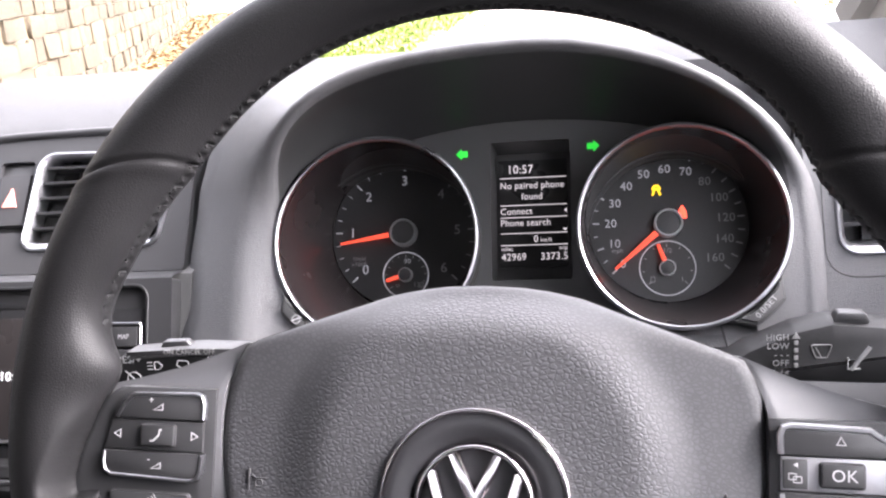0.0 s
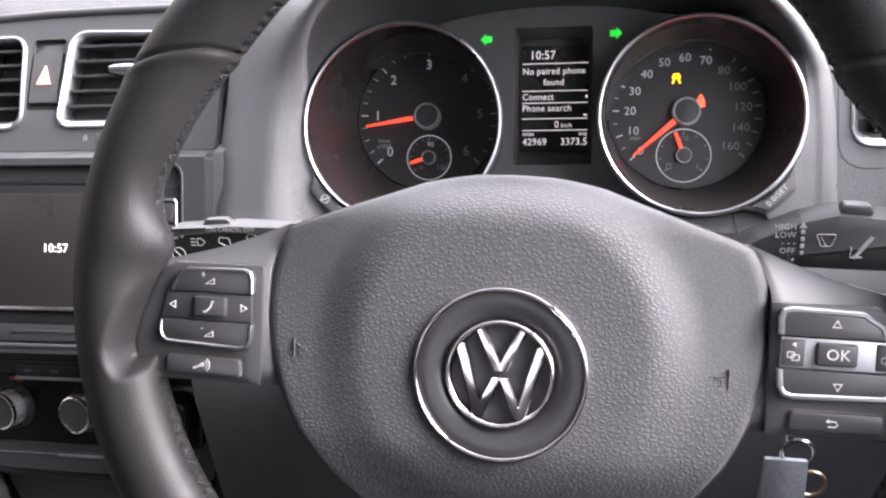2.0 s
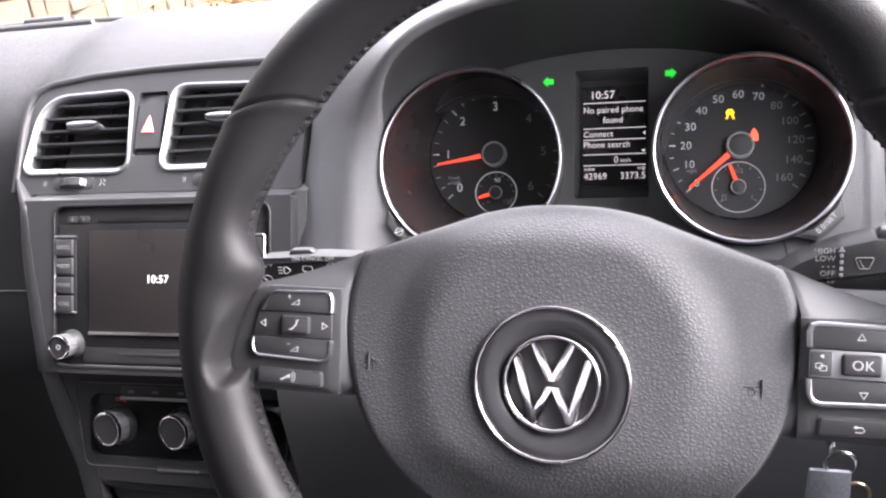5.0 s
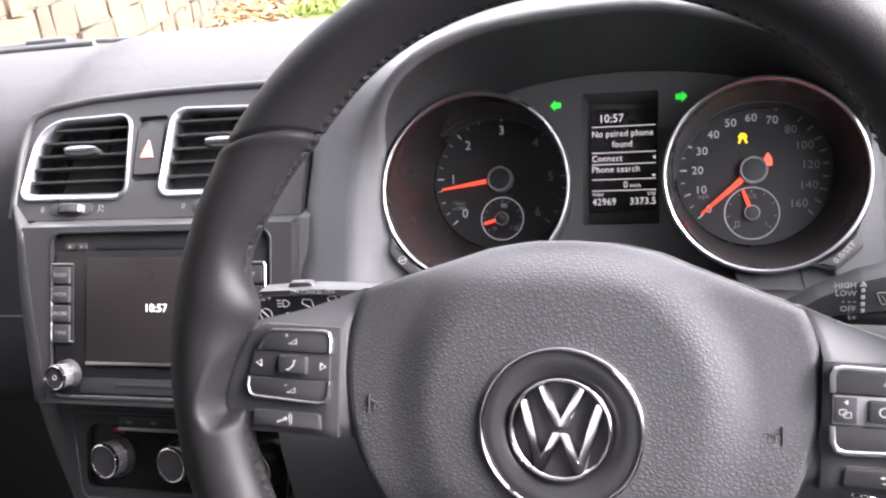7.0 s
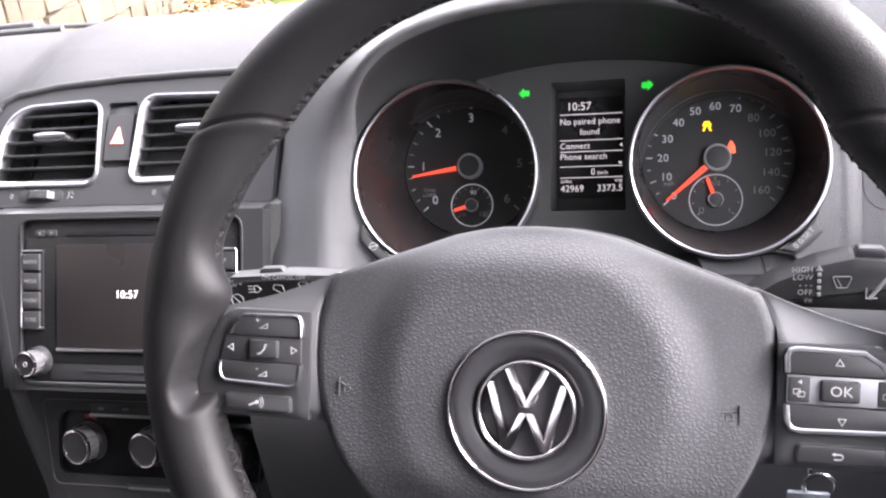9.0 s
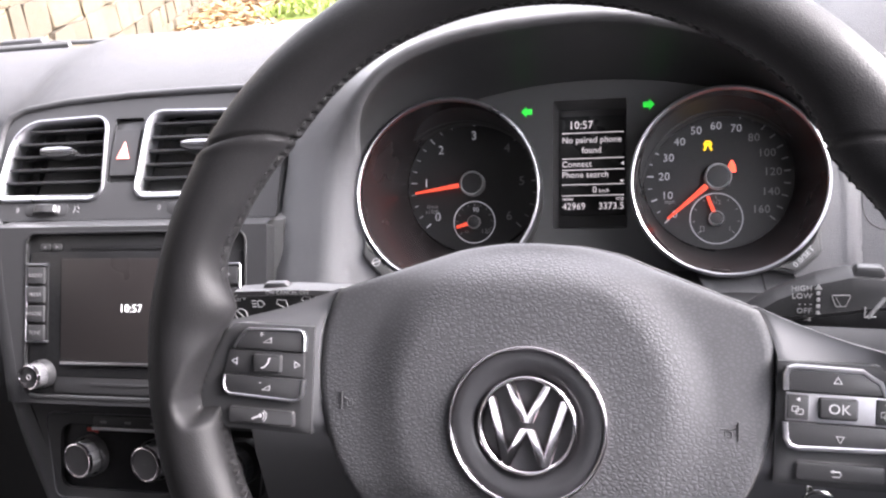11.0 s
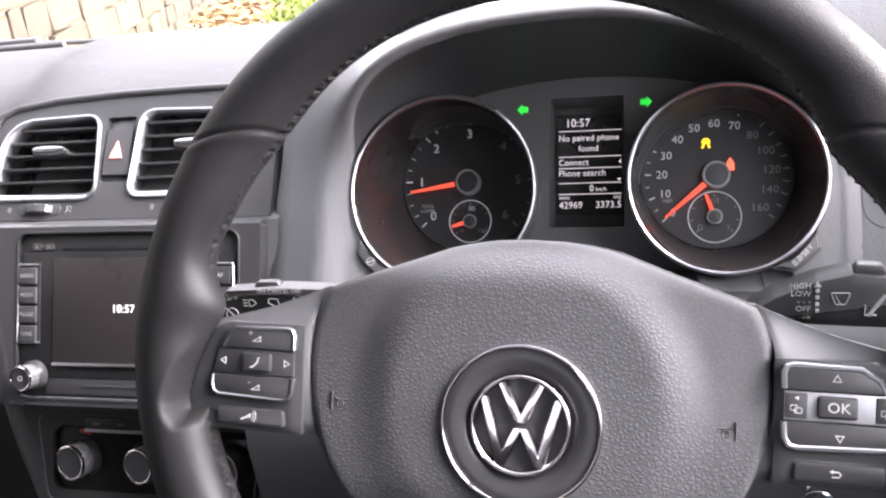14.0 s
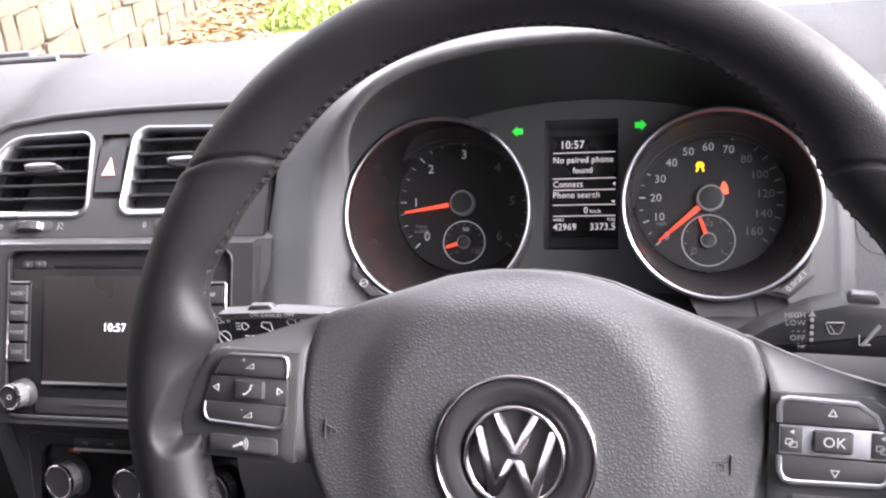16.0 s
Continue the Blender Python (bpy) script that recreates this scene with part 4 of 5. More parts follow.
for w, x, y in (("90", 0.001, 0.0098), ("130", 0.0092, -0.0072), ("50", -0.006, -0.0075)):
    lettering("numeral", w, 0.0050 if w != "50" else 0.003, SUB_L[0] + x, SUB_L[1] + y, 0.0006, GAUGE_PRINT if w == "90" else DIM_PRINT, tach)
needle(tach, SUB_L, 197, 0.0045, 0.0142, 0.003, 0.0022, 0.0045)
needle_cap(tach, SUB_L, 0.0052, 0.004)

speedo = gauge(R_C, R_RING, "speedometer")


def mph(v):
    return 221 - 2.16 * v if v <= 80 else 221 - 172.8 - 1.09 * (v - 80)


for v in range(0, 161, 5):
    if v > 80 and v % 10:
        continue
    big = v % 10 == 0
    # above 70 the shade is likewise put into the print
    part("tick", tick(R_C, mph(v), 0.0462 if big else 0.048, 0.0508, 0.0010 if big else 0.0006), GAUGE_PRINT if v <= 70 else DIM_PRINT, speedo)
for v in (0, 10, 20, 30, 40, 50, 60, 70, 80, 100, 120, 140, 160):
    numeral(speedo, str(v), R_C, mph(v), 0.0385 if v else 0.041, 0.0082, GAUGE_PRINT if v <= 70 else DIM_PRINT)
lettering("lettering", "mph", 0.0042, R_C[0] - 0.0345, R_C[1] - 0.0175, 0.0006, DIM_PRINT, speedo)
needle(speedo, R_C, 220.5, 0.0105, 0.0475, 0.0042, 0.0016, 0.0075)
needle_cap(speedo, R_C, 0.0098, 0.007)
part("fuel_dial", lathe([(0.0190, 0.0003), (0.0190, 0.0014), (0.0184, 0.0014), (0.0182, 0.0008)], 48, *SUB_R), GAUGE_PRINT, speedo, "small ringed fuel dial")
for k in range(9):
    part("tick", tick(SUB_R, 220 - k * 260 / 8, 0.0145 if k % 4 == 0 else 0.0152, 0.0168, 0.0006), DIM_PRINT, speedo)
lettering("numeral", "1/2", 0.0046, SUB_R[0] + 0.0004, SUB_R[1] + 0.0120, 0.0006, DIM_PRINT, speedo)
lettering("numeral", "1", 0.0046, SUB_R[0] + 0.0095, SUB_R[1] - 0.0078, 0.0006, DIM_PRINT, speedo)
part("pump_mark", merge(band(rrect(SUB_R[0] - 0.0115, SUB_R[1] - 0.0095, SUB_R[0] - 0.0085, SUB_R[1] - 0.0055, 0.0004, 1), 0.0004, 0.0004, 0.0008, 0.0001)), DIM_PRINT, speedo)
needle(speedo, SUB_R, 110, 0.0045, 0.0172, 0.003, 0.0022, 0.0045)
needle_cap(speedo, SUB_R, 0.0056, 0.004)
X, Y = R_C[0] - 0.0068, R_C[1] + 0.0239
lamp = merge(strip([(X - 0.0032, Y - 0.004), (X - 0.0018, Y - 0.001), (X - 0.003, Y + 0.0015), (X - 0.0015, Y + 0.0038), (X + 0.0015, Y + 0.0038), (X + 0.003, Y + 0.0015), (X + 0.0018, Y - 0.001), (X + 0.0032, Y - 0.004)], 0.0018, 0.0002, 0.0008), slab(rrect(X - 0.0018, Y - 0.0002, X + 0.0018, Y + 0.0022, 0.0006), 0.0002, 0.0009, 0.0001))
bmesh.ops.transform(lamp, matrix=pose(X, Y, 0) @ Matrix.Diagonal((0.85, 0.85, 1, 1)) @ pose(-X, -Y, 0), verts=lamp.verts)
part("amber_lamp", lamp, YELLOW, speedo, "lit amber warning lamp")
X, Y = R_C[0] + 0.0100, R_C[1] + 0.0078
part("red_lamp", slab(qround([(X - 0.0030, Y - 0.0042), (X + 0.0030, Y - 0.0042), (X + 0.0026, Y + 0.001), (X, Y + 0.0056), (X - 0.0026, Y + 0.001)], 0.0008), 0.0002, 0.0009, 0.0002), RED, speedo, "lit red warning lamp")

# display between the gauges
display = part("display", slab(rrect(-0.0315, -0.0345, 0.0278, 0.0690, 0.002), -0.02, -0.0135, 0.0002), FACIA, cluster, "lit white-on-black information display")
part("display_glass", slab(rrect(-0.0252, -0.0258, 0.0246, 0.0528, 0.001), -0.014, -0.012, 0.0003), LCD, display)
DZ = -0.0117
for words, size, x, y, al in (("10:57", 0.0088, -0.0187, 0.0455, "LEFT"), ("No paired phone", 0.0068, -0.0240, 0.0337, "LEFT"), ("found", 0.0068, -0.0010, 0.0255, "CENTER"), ("Connect", 0.0068, -0.0240, 0.0147, "LEFT"), ("Phone search", 0.0068, -0.0240, 0.0063, "LEFT"), ("0", 0.0072, 0.0030, -0.0057, "RIGHT"), ("km/h", 0.0042, 0.0045, -0.0064, "LEFT"), ("miles", 0.0042, -0.0236, -0.0125, "LEFT"), ("trip", 0.0042, 0.0236, -0.0125, "RIGHT"), ("42969", 0.0074, -0.0236, -0.0185, "LEFT"), ("3373.5", 0.0074, 0.0238, -0.0185, "RIGHT")):
    lettering("lettering", words, size, x, y, DZ, LCD_TEXT, display, al, wide=0.93)
for y in (0.0395, 0.0193, 0.0104, -0.0012, -0.0098):
    part("rule", slab(rrect(-0.0240, y - 0.0003, 0.0238, y + 0.0003, 0.0001, 1), -0.0122, DZ, 0.0001), LCD_TEXT, display)
part("arrow_mark", slab([(0.0216, 0.0148), (0.0236, 0.0164), (0.0236, 0.0132)], -0.0122, DZ, 0.0001), LCD_TEXT, display)
part("arrow_mark", slab([(0.0205, 0.0018), (0.0238, 0.0018), (0.0222, -0.0002)], -0.0122, DZ, 0.0001), LCD_TEXT, display)
for x, y, s in ((-0.0465, 0.0505, -1), (0.0434, 0.0520, 1)):
    part("indicator_arrow", slab(ccw([(x + s * u, y + v) for u, v in ((0.0046, 0), (0.0005, 0.0042), (0.0005, 0.0022), (-0.0038, 0.0022), (-0.0038, -0.0022), (0.0005, -0.0022), (0.0005, -0.0042))]), FACIA_H - 0.001, FACIA_H + 0.0006, 0.0002), GREEN, cluster, "lit green indicator arrow")

# corner buttons on the gauge rings
for cx, cy, r, a0, a1, words in ((L_RING[0], L_RING[1], L_RING[2], 206, 244, ""), (R_RING[0], R_RING[1], R_RING[2], 292, 331, "0.0/SET")):
    def ring_arc(d, b0, b1, n=12):
        return [(cx + (r + d) * math.cos(radians(b0 + (b1 - b0) * k / n)), cy + (r + d) * math.sin(radians(b0 + (b1 - b0) * k / n))) for k in range(n + 1)]
    mid = (a0 + a1) / 2
    lug = part("button_lug", slab(ring_arc(0.0015, a0, a1) + ring_arc(0.0118, mid + 9, mid - 9, 6), 0.0, RING_H - 0.0012, 0.0016), FACIA, cluster)
    part("reset_button", slab(ring_arc(0.0032, mid - 14, mid + 14) + ring_arc(0.0102, mid + 8, mid - 8, 6), 0.05, RING_H + 0.0012, 0.0012), FACIA, lug, "small corner push button")
    px, py = cx + (r + 0.0062) * math.cos(radians(mid)), cy + (r + 0.0062) * math.sin(radians(mid))
    if words:
        lettering("lettering", words, 0.0052, px, py, RING_H + 0.0014, PRINT, lug, turn=mid - 270 + 5)
    else:
        part("clock_mark", merge(band(ngon(px, py, 0.003, 12), 0.0005, RING_H + 0.0009, RING_H + 0.0016, 0.0001), strip([(px - 0.0035, py - 0.001), (px + 0.0035, py + 0.0012)], 0.0008, RING_H + 0.0009, RING_H + 0.0016)), PRINT, lug)

# ==== centre stack ====
HZ, SC, CK = (-0.3783, 0.294, 0.9342), (-0.3512, 0.2155, 0.8277), (-0.4117, 0.199, 0.7045)
VENTS = pose(*HZ, 54, 0, 0)
v1 = qround([(-0.1090, 0.0285), (-0.1195, -0.0435), (-0.0130, -0.0440), (-0.0180, 0.0312)], [0.030, 0.010, 0.012, 0.012], 8)
v2 = qround([(0.0190, 0.0335), (0.0140, -0.0435), (0.1205, -0.0425), (0.1330, 0.0300)], [0.014, 0.011, 0.012, 0.026], 8)
stack = thing("centre_console", Matrix.Identity(4), "dark grey centre console panel between the seats", "console")
hz_hole = rrect(-0.0125, -0.0285, 0.0150, 0.0275, 0.003)
face = qround([(-0.1215, -0.0600), (0.142, -0.0600), (0.142, 0.0455), (0.03, 0.0455), (-0.06, 0.0425), (-0.1180, 0.0340)], [0.003, 0.002, 0.002, 0.03, 0.03, 0.022])
vp = part("vent_panel", holed(face, [inset(ccw(v1), 0.002), inset(ccw(v2), 0.002), hz_hole], -0.035, 0.0), TRIM, stack, "satin dark panel round the vents")
vp.matrix_local = VENTS
side = [(0.33, 0.95), (0.2600, 0.8880), (0.2440, 0.8860), (0.1830, 0.7580), (0.2200, 0.7440), (0.2200, 0.6530), (0.23, 0.56), (0.5, 0.5), (0.5, 0.93)]
part("stack_core", slab(side, 0, 0.238, 0.001), BLACK, stack, "dark console core").matrix_local = Matrix(((0, 0, 1, -0.4670), (1, 0, 0, 0.012), (0, 1, 0, -0.002), (0, 0, 0, 1)))


part("dash_bead", tube([(-0.1242, -0.058, -0.001), (-0.1245, 0.0, 0.0), (-0.1225, 0.020, 0.0), (-0.116, 0.0335, 0.0), (-0.10, 0.0395, 0.0), (-0.06, 0.0450, 0.0), (0.0, 0.0480, 0.0), (0.06, 0.0488, 0.0), (0.142, 0.0488, 0.0)], 0.0032, 10), TRIM, vp, "rounded bead above the vents", 60)


def air_vent(name, m, outline, slats, label, knob):
    v = thing(name, m, label, "air vent", "dashboard air vents")
    wide = lambda k: (lambda nx, ny: k * (0.0032 + 0.0034 * max(0.0, -ny) ** 2 + 0.0012 * abs(nx)))
    inner, mid = shrink(outline, wide(1.0)), shrink(outline, wide(0.45))
    brow = shrink(outline, wide(0.12))
    part("frame", loft([[(x, y, z) for x, y in ring] for ring, z in ((outline, -0.012), (outline, 0.0012), (brow, 0.0024), (mid, 0.0026), (inner, -0.0008), (inner, -0.014))]), SILVER, v, "satin chrome surround", 50)
    xs, ys = [p[0] for p in outline], [p[1] for p in outline]
    x0, x1, y0, y1 = min(xs), max(xs), min(ys), max(ys)
    part("duct", merge(box(x0, x1, y0, y1, -0.034, -0.032), box(x0, x0 + 0.001, y0, y1, -0.034, -0.004), box(x1 - 0.001, x1, y0, y1, -0.034, -0.004)), DIAL, v, "black duct")

    def span(y):
        hits = []
        for (ax, ay), (bx, by) in zip(outline, outline[1:] + outline[:1]):
            if (ay - y) * (by - y) < 0:
                hits.append(ax + (bx - ax) * (y - ay) / (by - ay))
        return (min(hits) + 0.004, max(hits) - 0.004)

    for k in range(slats):
        y = y0 + (y1 - y0) * (k + 0.75) / (slats + 0.5)
        a, b = span(y)
        blade = box(a, b, -0.0011, 0.0011, -0.009, 0.009, 0.0006)
        bmesh.ops.transform(blade, matrix=pose(0, y, -0.011, 14, 0, 0), verts=blade.verts)
        part("slat", blade, TRIM, v)
    for k in range(4):
        x = x0 + (x1 - x0) * (k + 1) / 5
        part("rear_slat", box(x - 0.0006, x + 0.0006, y0, y1, -0.03, -0.022), DIAL, v)
    if knob:
        kx, ky = knob
        part("slider", slab([(kx + 0.0165 * math.cos(q), ky + 0.0042 * math.sin(q)) for q in np.linspace(0, 2 * math.pi, 25)[:-1]], -0.008, 0.0038, 0.0016), BUTTON, v)
        part("slider_edge", slab([(kx + 0.0160 * math.copysign(abs(math.cos(q)) ** 0.8, math.cos(q)), ky + 0.0018 + 0.0026 * math.sin(q)) for q in np.linspace(0, 2 * math.pi, 25)[:-1]], -0.002, 0.0052, 0.0012), SILVER, v, "bright slider edge")
    return v


air_vent("air_vent", VENTS, ccw(v1), 6, "central air vent with chrome surround and black slats", (-0.0625, -0.0012))
air_vent("air_vent", VENTS, ccw(v2), 6, "central air vent with chrome surround beside the hazard switch", (0.070, 0.0005))
air_vent("air_vent", RV, ccw(rv_hole), 6, "outer driver-side air vent with chrome surround", (0.245, 0.008))

hazard = thing("hazard_switch", VENTS, "grey hazard warning switch with a lit red triangle", "switch")
part("well", slab(rrect(-0.0125, -0.0285, 0.0150, 0.0275, 0.003), -0.03, -0.004, 0.0003), BUTTON, hazard)
rocker = loft([[(x, y, z) for x in (-0.0105, -0.0095, 0.0122, 0.0132)] for y, z in ((-0.0235, -0.006), (-0.0225, 0.0005), (-0.005, 0.0012), (0.0165, 0.0002), (0.0180, -0.004))], False)
part("rocker", rocker, TRIM, hazard, "grey rocker")
part("triangle", slab([(-0.0052, -0.0088), (0.0066, -0.0088), (0.0010, 0.0058)], -0.001, 0.0022, 0.0003), HAZARD, hazard, "lit triangle")

for x, w in ((-0.0655, "air_thumbwheel"), (0.0680, "air_thumbwheel")):
    tw = thing(w, VENTS @ pose(x, -0.0508, 0), "ribbed thumbwheel under the air vent", "thumbwheel", "vent thumbwheels")
    part("slot", slab(rrect(-0.021, -0.0052, 0.021, 0.0052, 0.005), -0.002, 0.0006, 0.0004), TRIM, tw)
    bm = lathe([(0.0165, -0.0036), (0.0172, -0.0028), (0.0172, 0.0028), (0.0165, 0.0036)], 40, caps=(True, True))
    bmesh.ops.transform(bm, matrix=pose(0, 0, -0.0105, 90, 0, 0), verts=bm.verts)
    part("roller", bm, BUTTON, tw)
    part("pointer", box(0.0098, 0.0106, -0.0026, 0.0026, 0.0, 0.0052), PRINT, tw, "white pointer")
    lettering("numeral", "0", 0.0066, -0.0285, 0.0, 0.0002, FAINT, tw)
    part("airflow_mark", merge(strip([(0.0255, -0.003), (0.0270, 0.0), (0.0262, 0.003)], 0.0008, 0, 0.0004), strip([(0.0285, 0.003), (0.0310, 0.0005)], 0.0008, 0, 0.0004), strip([(0.0285, -0.001), (0.0310, -0.0025)], 0.0008, 0, 0.0004)), FAINT, tw)

# radio, and the rounded trim down the passenger side of the console
RADIO = pose(*SC, 66, 0, 0)
rp = part("radio_panel", holed(qround([(-0.1016, -0.0775), (0.1150, -0.0775), (0.1150, 0.0640), (-0.1262, 0.0640), (-0.1175, 0.0040)], [0.002, 0.004, 0.003, 0.002, 0.03]), [rrect(-0.0992, -0.0740, 0.0985, 0.0605, 0.010)], -0.02, 0.0), TRIM, stack, "satin dark radio surround")
rp.matrix_local = RADIO
radio = thing("car_radio", RADIO, "black touchscreen car radio with silver trimmed buttons", "car radio")
part("body", slab(rrect(-0.0992, -0.0740, 0.0985, 0.0605, 0.010), -0.03, -0.0035, 0.001), RADIO_BLACK, radio)
part("trim_frame", band(rrect(-0.0992, -0.0740, 0.0985, 0.0605, 0.010), 0.0022, -0.01, 0.0006, 0.0005), RADIO_BLACK, radio, "black trim frame")
part("lower_trim", strip([(-0.093, -0.0712), (-0.087, -0.0722), (0.085, -0.0722), (0.094, -0.0712)], 0.0032, -0.004, 0.0006), TRIM, radio)
part("disc_slot", slab(rrect(-0.058, 0.0455, 0.052, 0.0490, 0.0012), -0.004, -0.0028, 0.0002), GLOSS, radio)
for x in (-0.0815, -0.0705):
    part("seek_button", slab(rrect(x - 0.0048, 0.0452, x + 0.0048, 0.0508, 0.002), -0.004, -0.0020, 0.0006), BUTTON, radio)
    part("seek_mark", tri(x, 0.0480, 0.0016, 180 if x < -0.076 else 0, -0.0018), FAINT, radio)
part("bezel", slab(rrect(-0.0955, -0.0560, 0.0950, 0.0440, 0.003), -0.006, -0.0019, 0.0006), GLOSS, radio, "piano black bezel")
part("screen", slab(rrect(-0.0650, -0.0430, 0.0595, 0.0386, 0.001), -0.004, -0.0008, 0.0003), SCREEN, radio, "dark glossy screen")
part("screen_trim", slab(rrect(-0.0650, -0.0462, 0.0595, -0.0434, 0.0006), -0.004, 0.0004, 0.0006), SILVER, radio, "bright strip below the screen")
lettering("lettering", "10:57", 0.0088, -0.0012, -0.0011, -0.0005, glow("lit_clock", (1, 1, 1), 0.12), radio)
for s, x0, x1, words in ((-1, -0.0980, -0.0772, ("RADIO", "MEDIA", "PHONE", "TONE")), (1, 0.0690, 0.0938, ("MAP", "NAV", "TRAFFIC", "SETUP"))):
    col = part("button_column", slab(rrect(x0, -0.0285, x1, 0.0345, 0.002), -0.006, -0.0010, 0.0005), RADIO_BLACK, radio)
    w = x0 + 0.0008 if s < 0 else x1 - 0.0008
    part("column_trim", strip([(x1 if s < 0 else x0, 0.0340), (w + 0.001 * -s, 0.0340), (w, 0.0325), (w, -0.0265), (w - 0.001 * s, -0.0280), (x1 if s < 0 else x0, -0.0280)], 0.0016, -0.002, 0.0006), SILVER, col, "silver edge")
    for k, word in enumerate(words):
        y = 0.0250 - 0.0154 * k
        part("station_button", slab(rrect(x0 + 0.0024, y - 0.0066, x1 - 0.0024, y + 0.0066, 0.0008), -0.002, 0.0014, 0.0007), BUTTON, col)
        if k < 2 or s < 0:
            lettering("lettering", word, 0.0047, (x0 + x1) / 2, y, 0.0015, FAINT if s < 0 else PRINT, col, wide=0.85)


def knob(name, m, r, depth, label, group):
    k = thing(name, m, label, "knob", group)
    part("skirt", lathe([(r * 1.16, 0.0), (r * 1.16, depth * 0.35), (r * 1.1, depth * 0.45)], 40), BUTTON, k)
    n, prof = 96, [(1.0, 0.0), (1.0, depth * 0.86), (0.97, depth)]
    part("grip", loft([[(r * q * (1 - (0.035 if i % 8 == 0 else 0)) * math.cos(2 * math.pi * i / n), r * q * (1 - (0.035 if i % 8 == 0 else 0)) * math.sin(2 * math.pi * i / n), z) for i in range(n)] for q, z in prof]), SATIN, k, "ribbed grip")
    part("rim_ring", lathe([(r * 1.0, depth * 0.9), (r * 0.99, depth + 0.0004), (r * 0.93, depth + 0.0010), (r * 0.86, depth + 0.0006), (r * 0.84, depth - 0.001)], 48), CHROME, k, "bright chrome ring")
    part("cap", lathe([(r * 0.86, depth - 0.0006), (r * 0.5, depth - 0.0002), (r * 0.02, depth)], 40), BUTTON, k, "dark cap")
    return k


vk = knob("volume_knob", RADIO @ pose(-0.0800, -0.0535, -0.002, 6, -6, 0), 0.0100, 0.0170, "round silver-rimmed radio volume knob", "radio knobs")
part("power_mark", band(ngon(0, 0, 0.0022, 16), 0.0006, 0.0166, 0.0174, 0.0001), PRINT, vk)
part("lower_panel", slab(rrect(-0.0720, -0.0690, 0.066, -0.0555, 0.002), -0.006, -0.0024, 0.0006), TRIM, radio)
part("card_slot", slab(rrect(-0.0380, -0.0628, 0.040, -0.0606, 0.0006), -0.004, -0.0018, 0.0002), TRIM, radio)

# climate controls
CLIMATE = pose(*CK, 68, 0, 0)
cp = part("climate_surround", holed(qround([(-0.0600, 0.0400), (-0.0374, -0.0110), (-0.0205, -0.0540), (0.1640, -0.0560), (0.1800, 0.0400)], [0.004, 0.03, 0.010, 0.006, 0.006]), [rrect(-0.0290, -0.0335, 0.1585, 0.0205, 0.010)], -0.02, 0.0), TRIM, stack, "dark heater panel surround")
cp.matrix_local = CLIMATE
rail = [CLIMATE @ Vector(p) for p in ((-0.0195, -0.053, -0.004), (-0.010, -0.057, -0.006), (0.02, -0.0585, -0.008), (0.16, -0.060, -0.008))]
part("lower_lip", tube(rail, 0.0045, 12), TRIM, stack, "rounded lip under the heater panel", 60)
ledge = loft([[(x, y, z) for x in np.linspace(-0.478, -0.2365, 8)] for y, z in ((0.262, 0.8848), (0.2435, 0.8868), (0.2415, 0.8862), (0.2405, 0.884))], False)
part("ledge", ledge, TRIM, stack, "narrow ledge above the radio")
# curved grained cheek from the vents down beside the radio
ends = [(VENTS @ Vector((-0.1170, 0.030, -0.002)), VENTS @ Vector((-0.1215, 0.034, -0.006))), (VENTS @ Vector((-0.1200, 0.010, -0.001)), VENTS @ Vector((-0.1275, 0.012, -0.005))), (VENTS @ Vector((-0.1212, -0.045, -0.001)), VENTS @ Vector((-0.1290, -0.040, -0.003)))]
ends += [(RADIO @ Vector((a, v, -0.001)), RADIO @ Vector((b, v, -0.006))) for v, a, b in ((0.060, -0.1252, -0.1366), (0.032, -0.1212, -0.1352), (0.004, -0.1165, -0.1322), (-0.036, -0.1085, -0.1255), (-0.0775, -0.1006, -0.1178))]
ends += [(CLIMATE @ Vector((a, v, -0.001)), CLIMATE @ Vector((b, v2, -0.010))) for v, a, v2, b in ((0.0354, -0.0590, 0.0386, -0.0870), (0.012, -0.0478, 0.016, -0.0790), (-0.011, -0.0365, -0.0072, -0.0695), (-0.030, -0.0275, -0.027, -0.0600), (-0.0499, -0.0205, -0.0469, -0.0505), (-0.0798, -0.0150, -0.0811, -0.0405), (-0.12, -0.0110, -0.122, -0.0330))]
outward = RADIO.to_3x3() @ Vector((0, 0, 1))
rows = []
for (a, b), (c, d) in zip(ends, ends[1:]):
    for t in (0.0, 0.34, 0.67):
        p, q = a.lerp(c, t), b.lerp(d, t)
        rows.append([p - outward * 0.01, p + outward * 0.0012, p.lerp(q, 0.25) + outward * 0.0030, p.lerp(q, 0.7) + outward * 0.0028, q, q - outward * 0.012, q - outward * 0.06])
part("side_cheek", loft(rows, False), TRIM, stack, "rounded cheek beside the radio", 70)
climate = thing("climate_panel", CLIMATE, "piano black heater panel with a silver button strip", "heater controls")
part("well", slab(rrect(-0.0290, -0.0335, 0.1585, 0.0205, 0.010), -0.03, -0.004, 0.0005), GLOSS, climate)
part("outline", band(qround([(-0.0440, 0.0300), (-0.0340, -0.0420), (0.1530, -0.0420), (0.1600, 0.0300)], 0.008), 0.0009, -0.001, 0.0007, 0.0003), SATIN, climate)
part("button_strip", slab(rrect(0.0030, 0.0185, 0.1180, 0.0272, 0.002), -0.004, 0.0012, 0.0006), BUTTON, climate)
part("strip_edge", slab(rrect(0.0020, 0.0160, 0.1190, 0.0186, 0.001), -0.004, 0.0020, 0.0006), SILVER, climate, "satin silver strip")
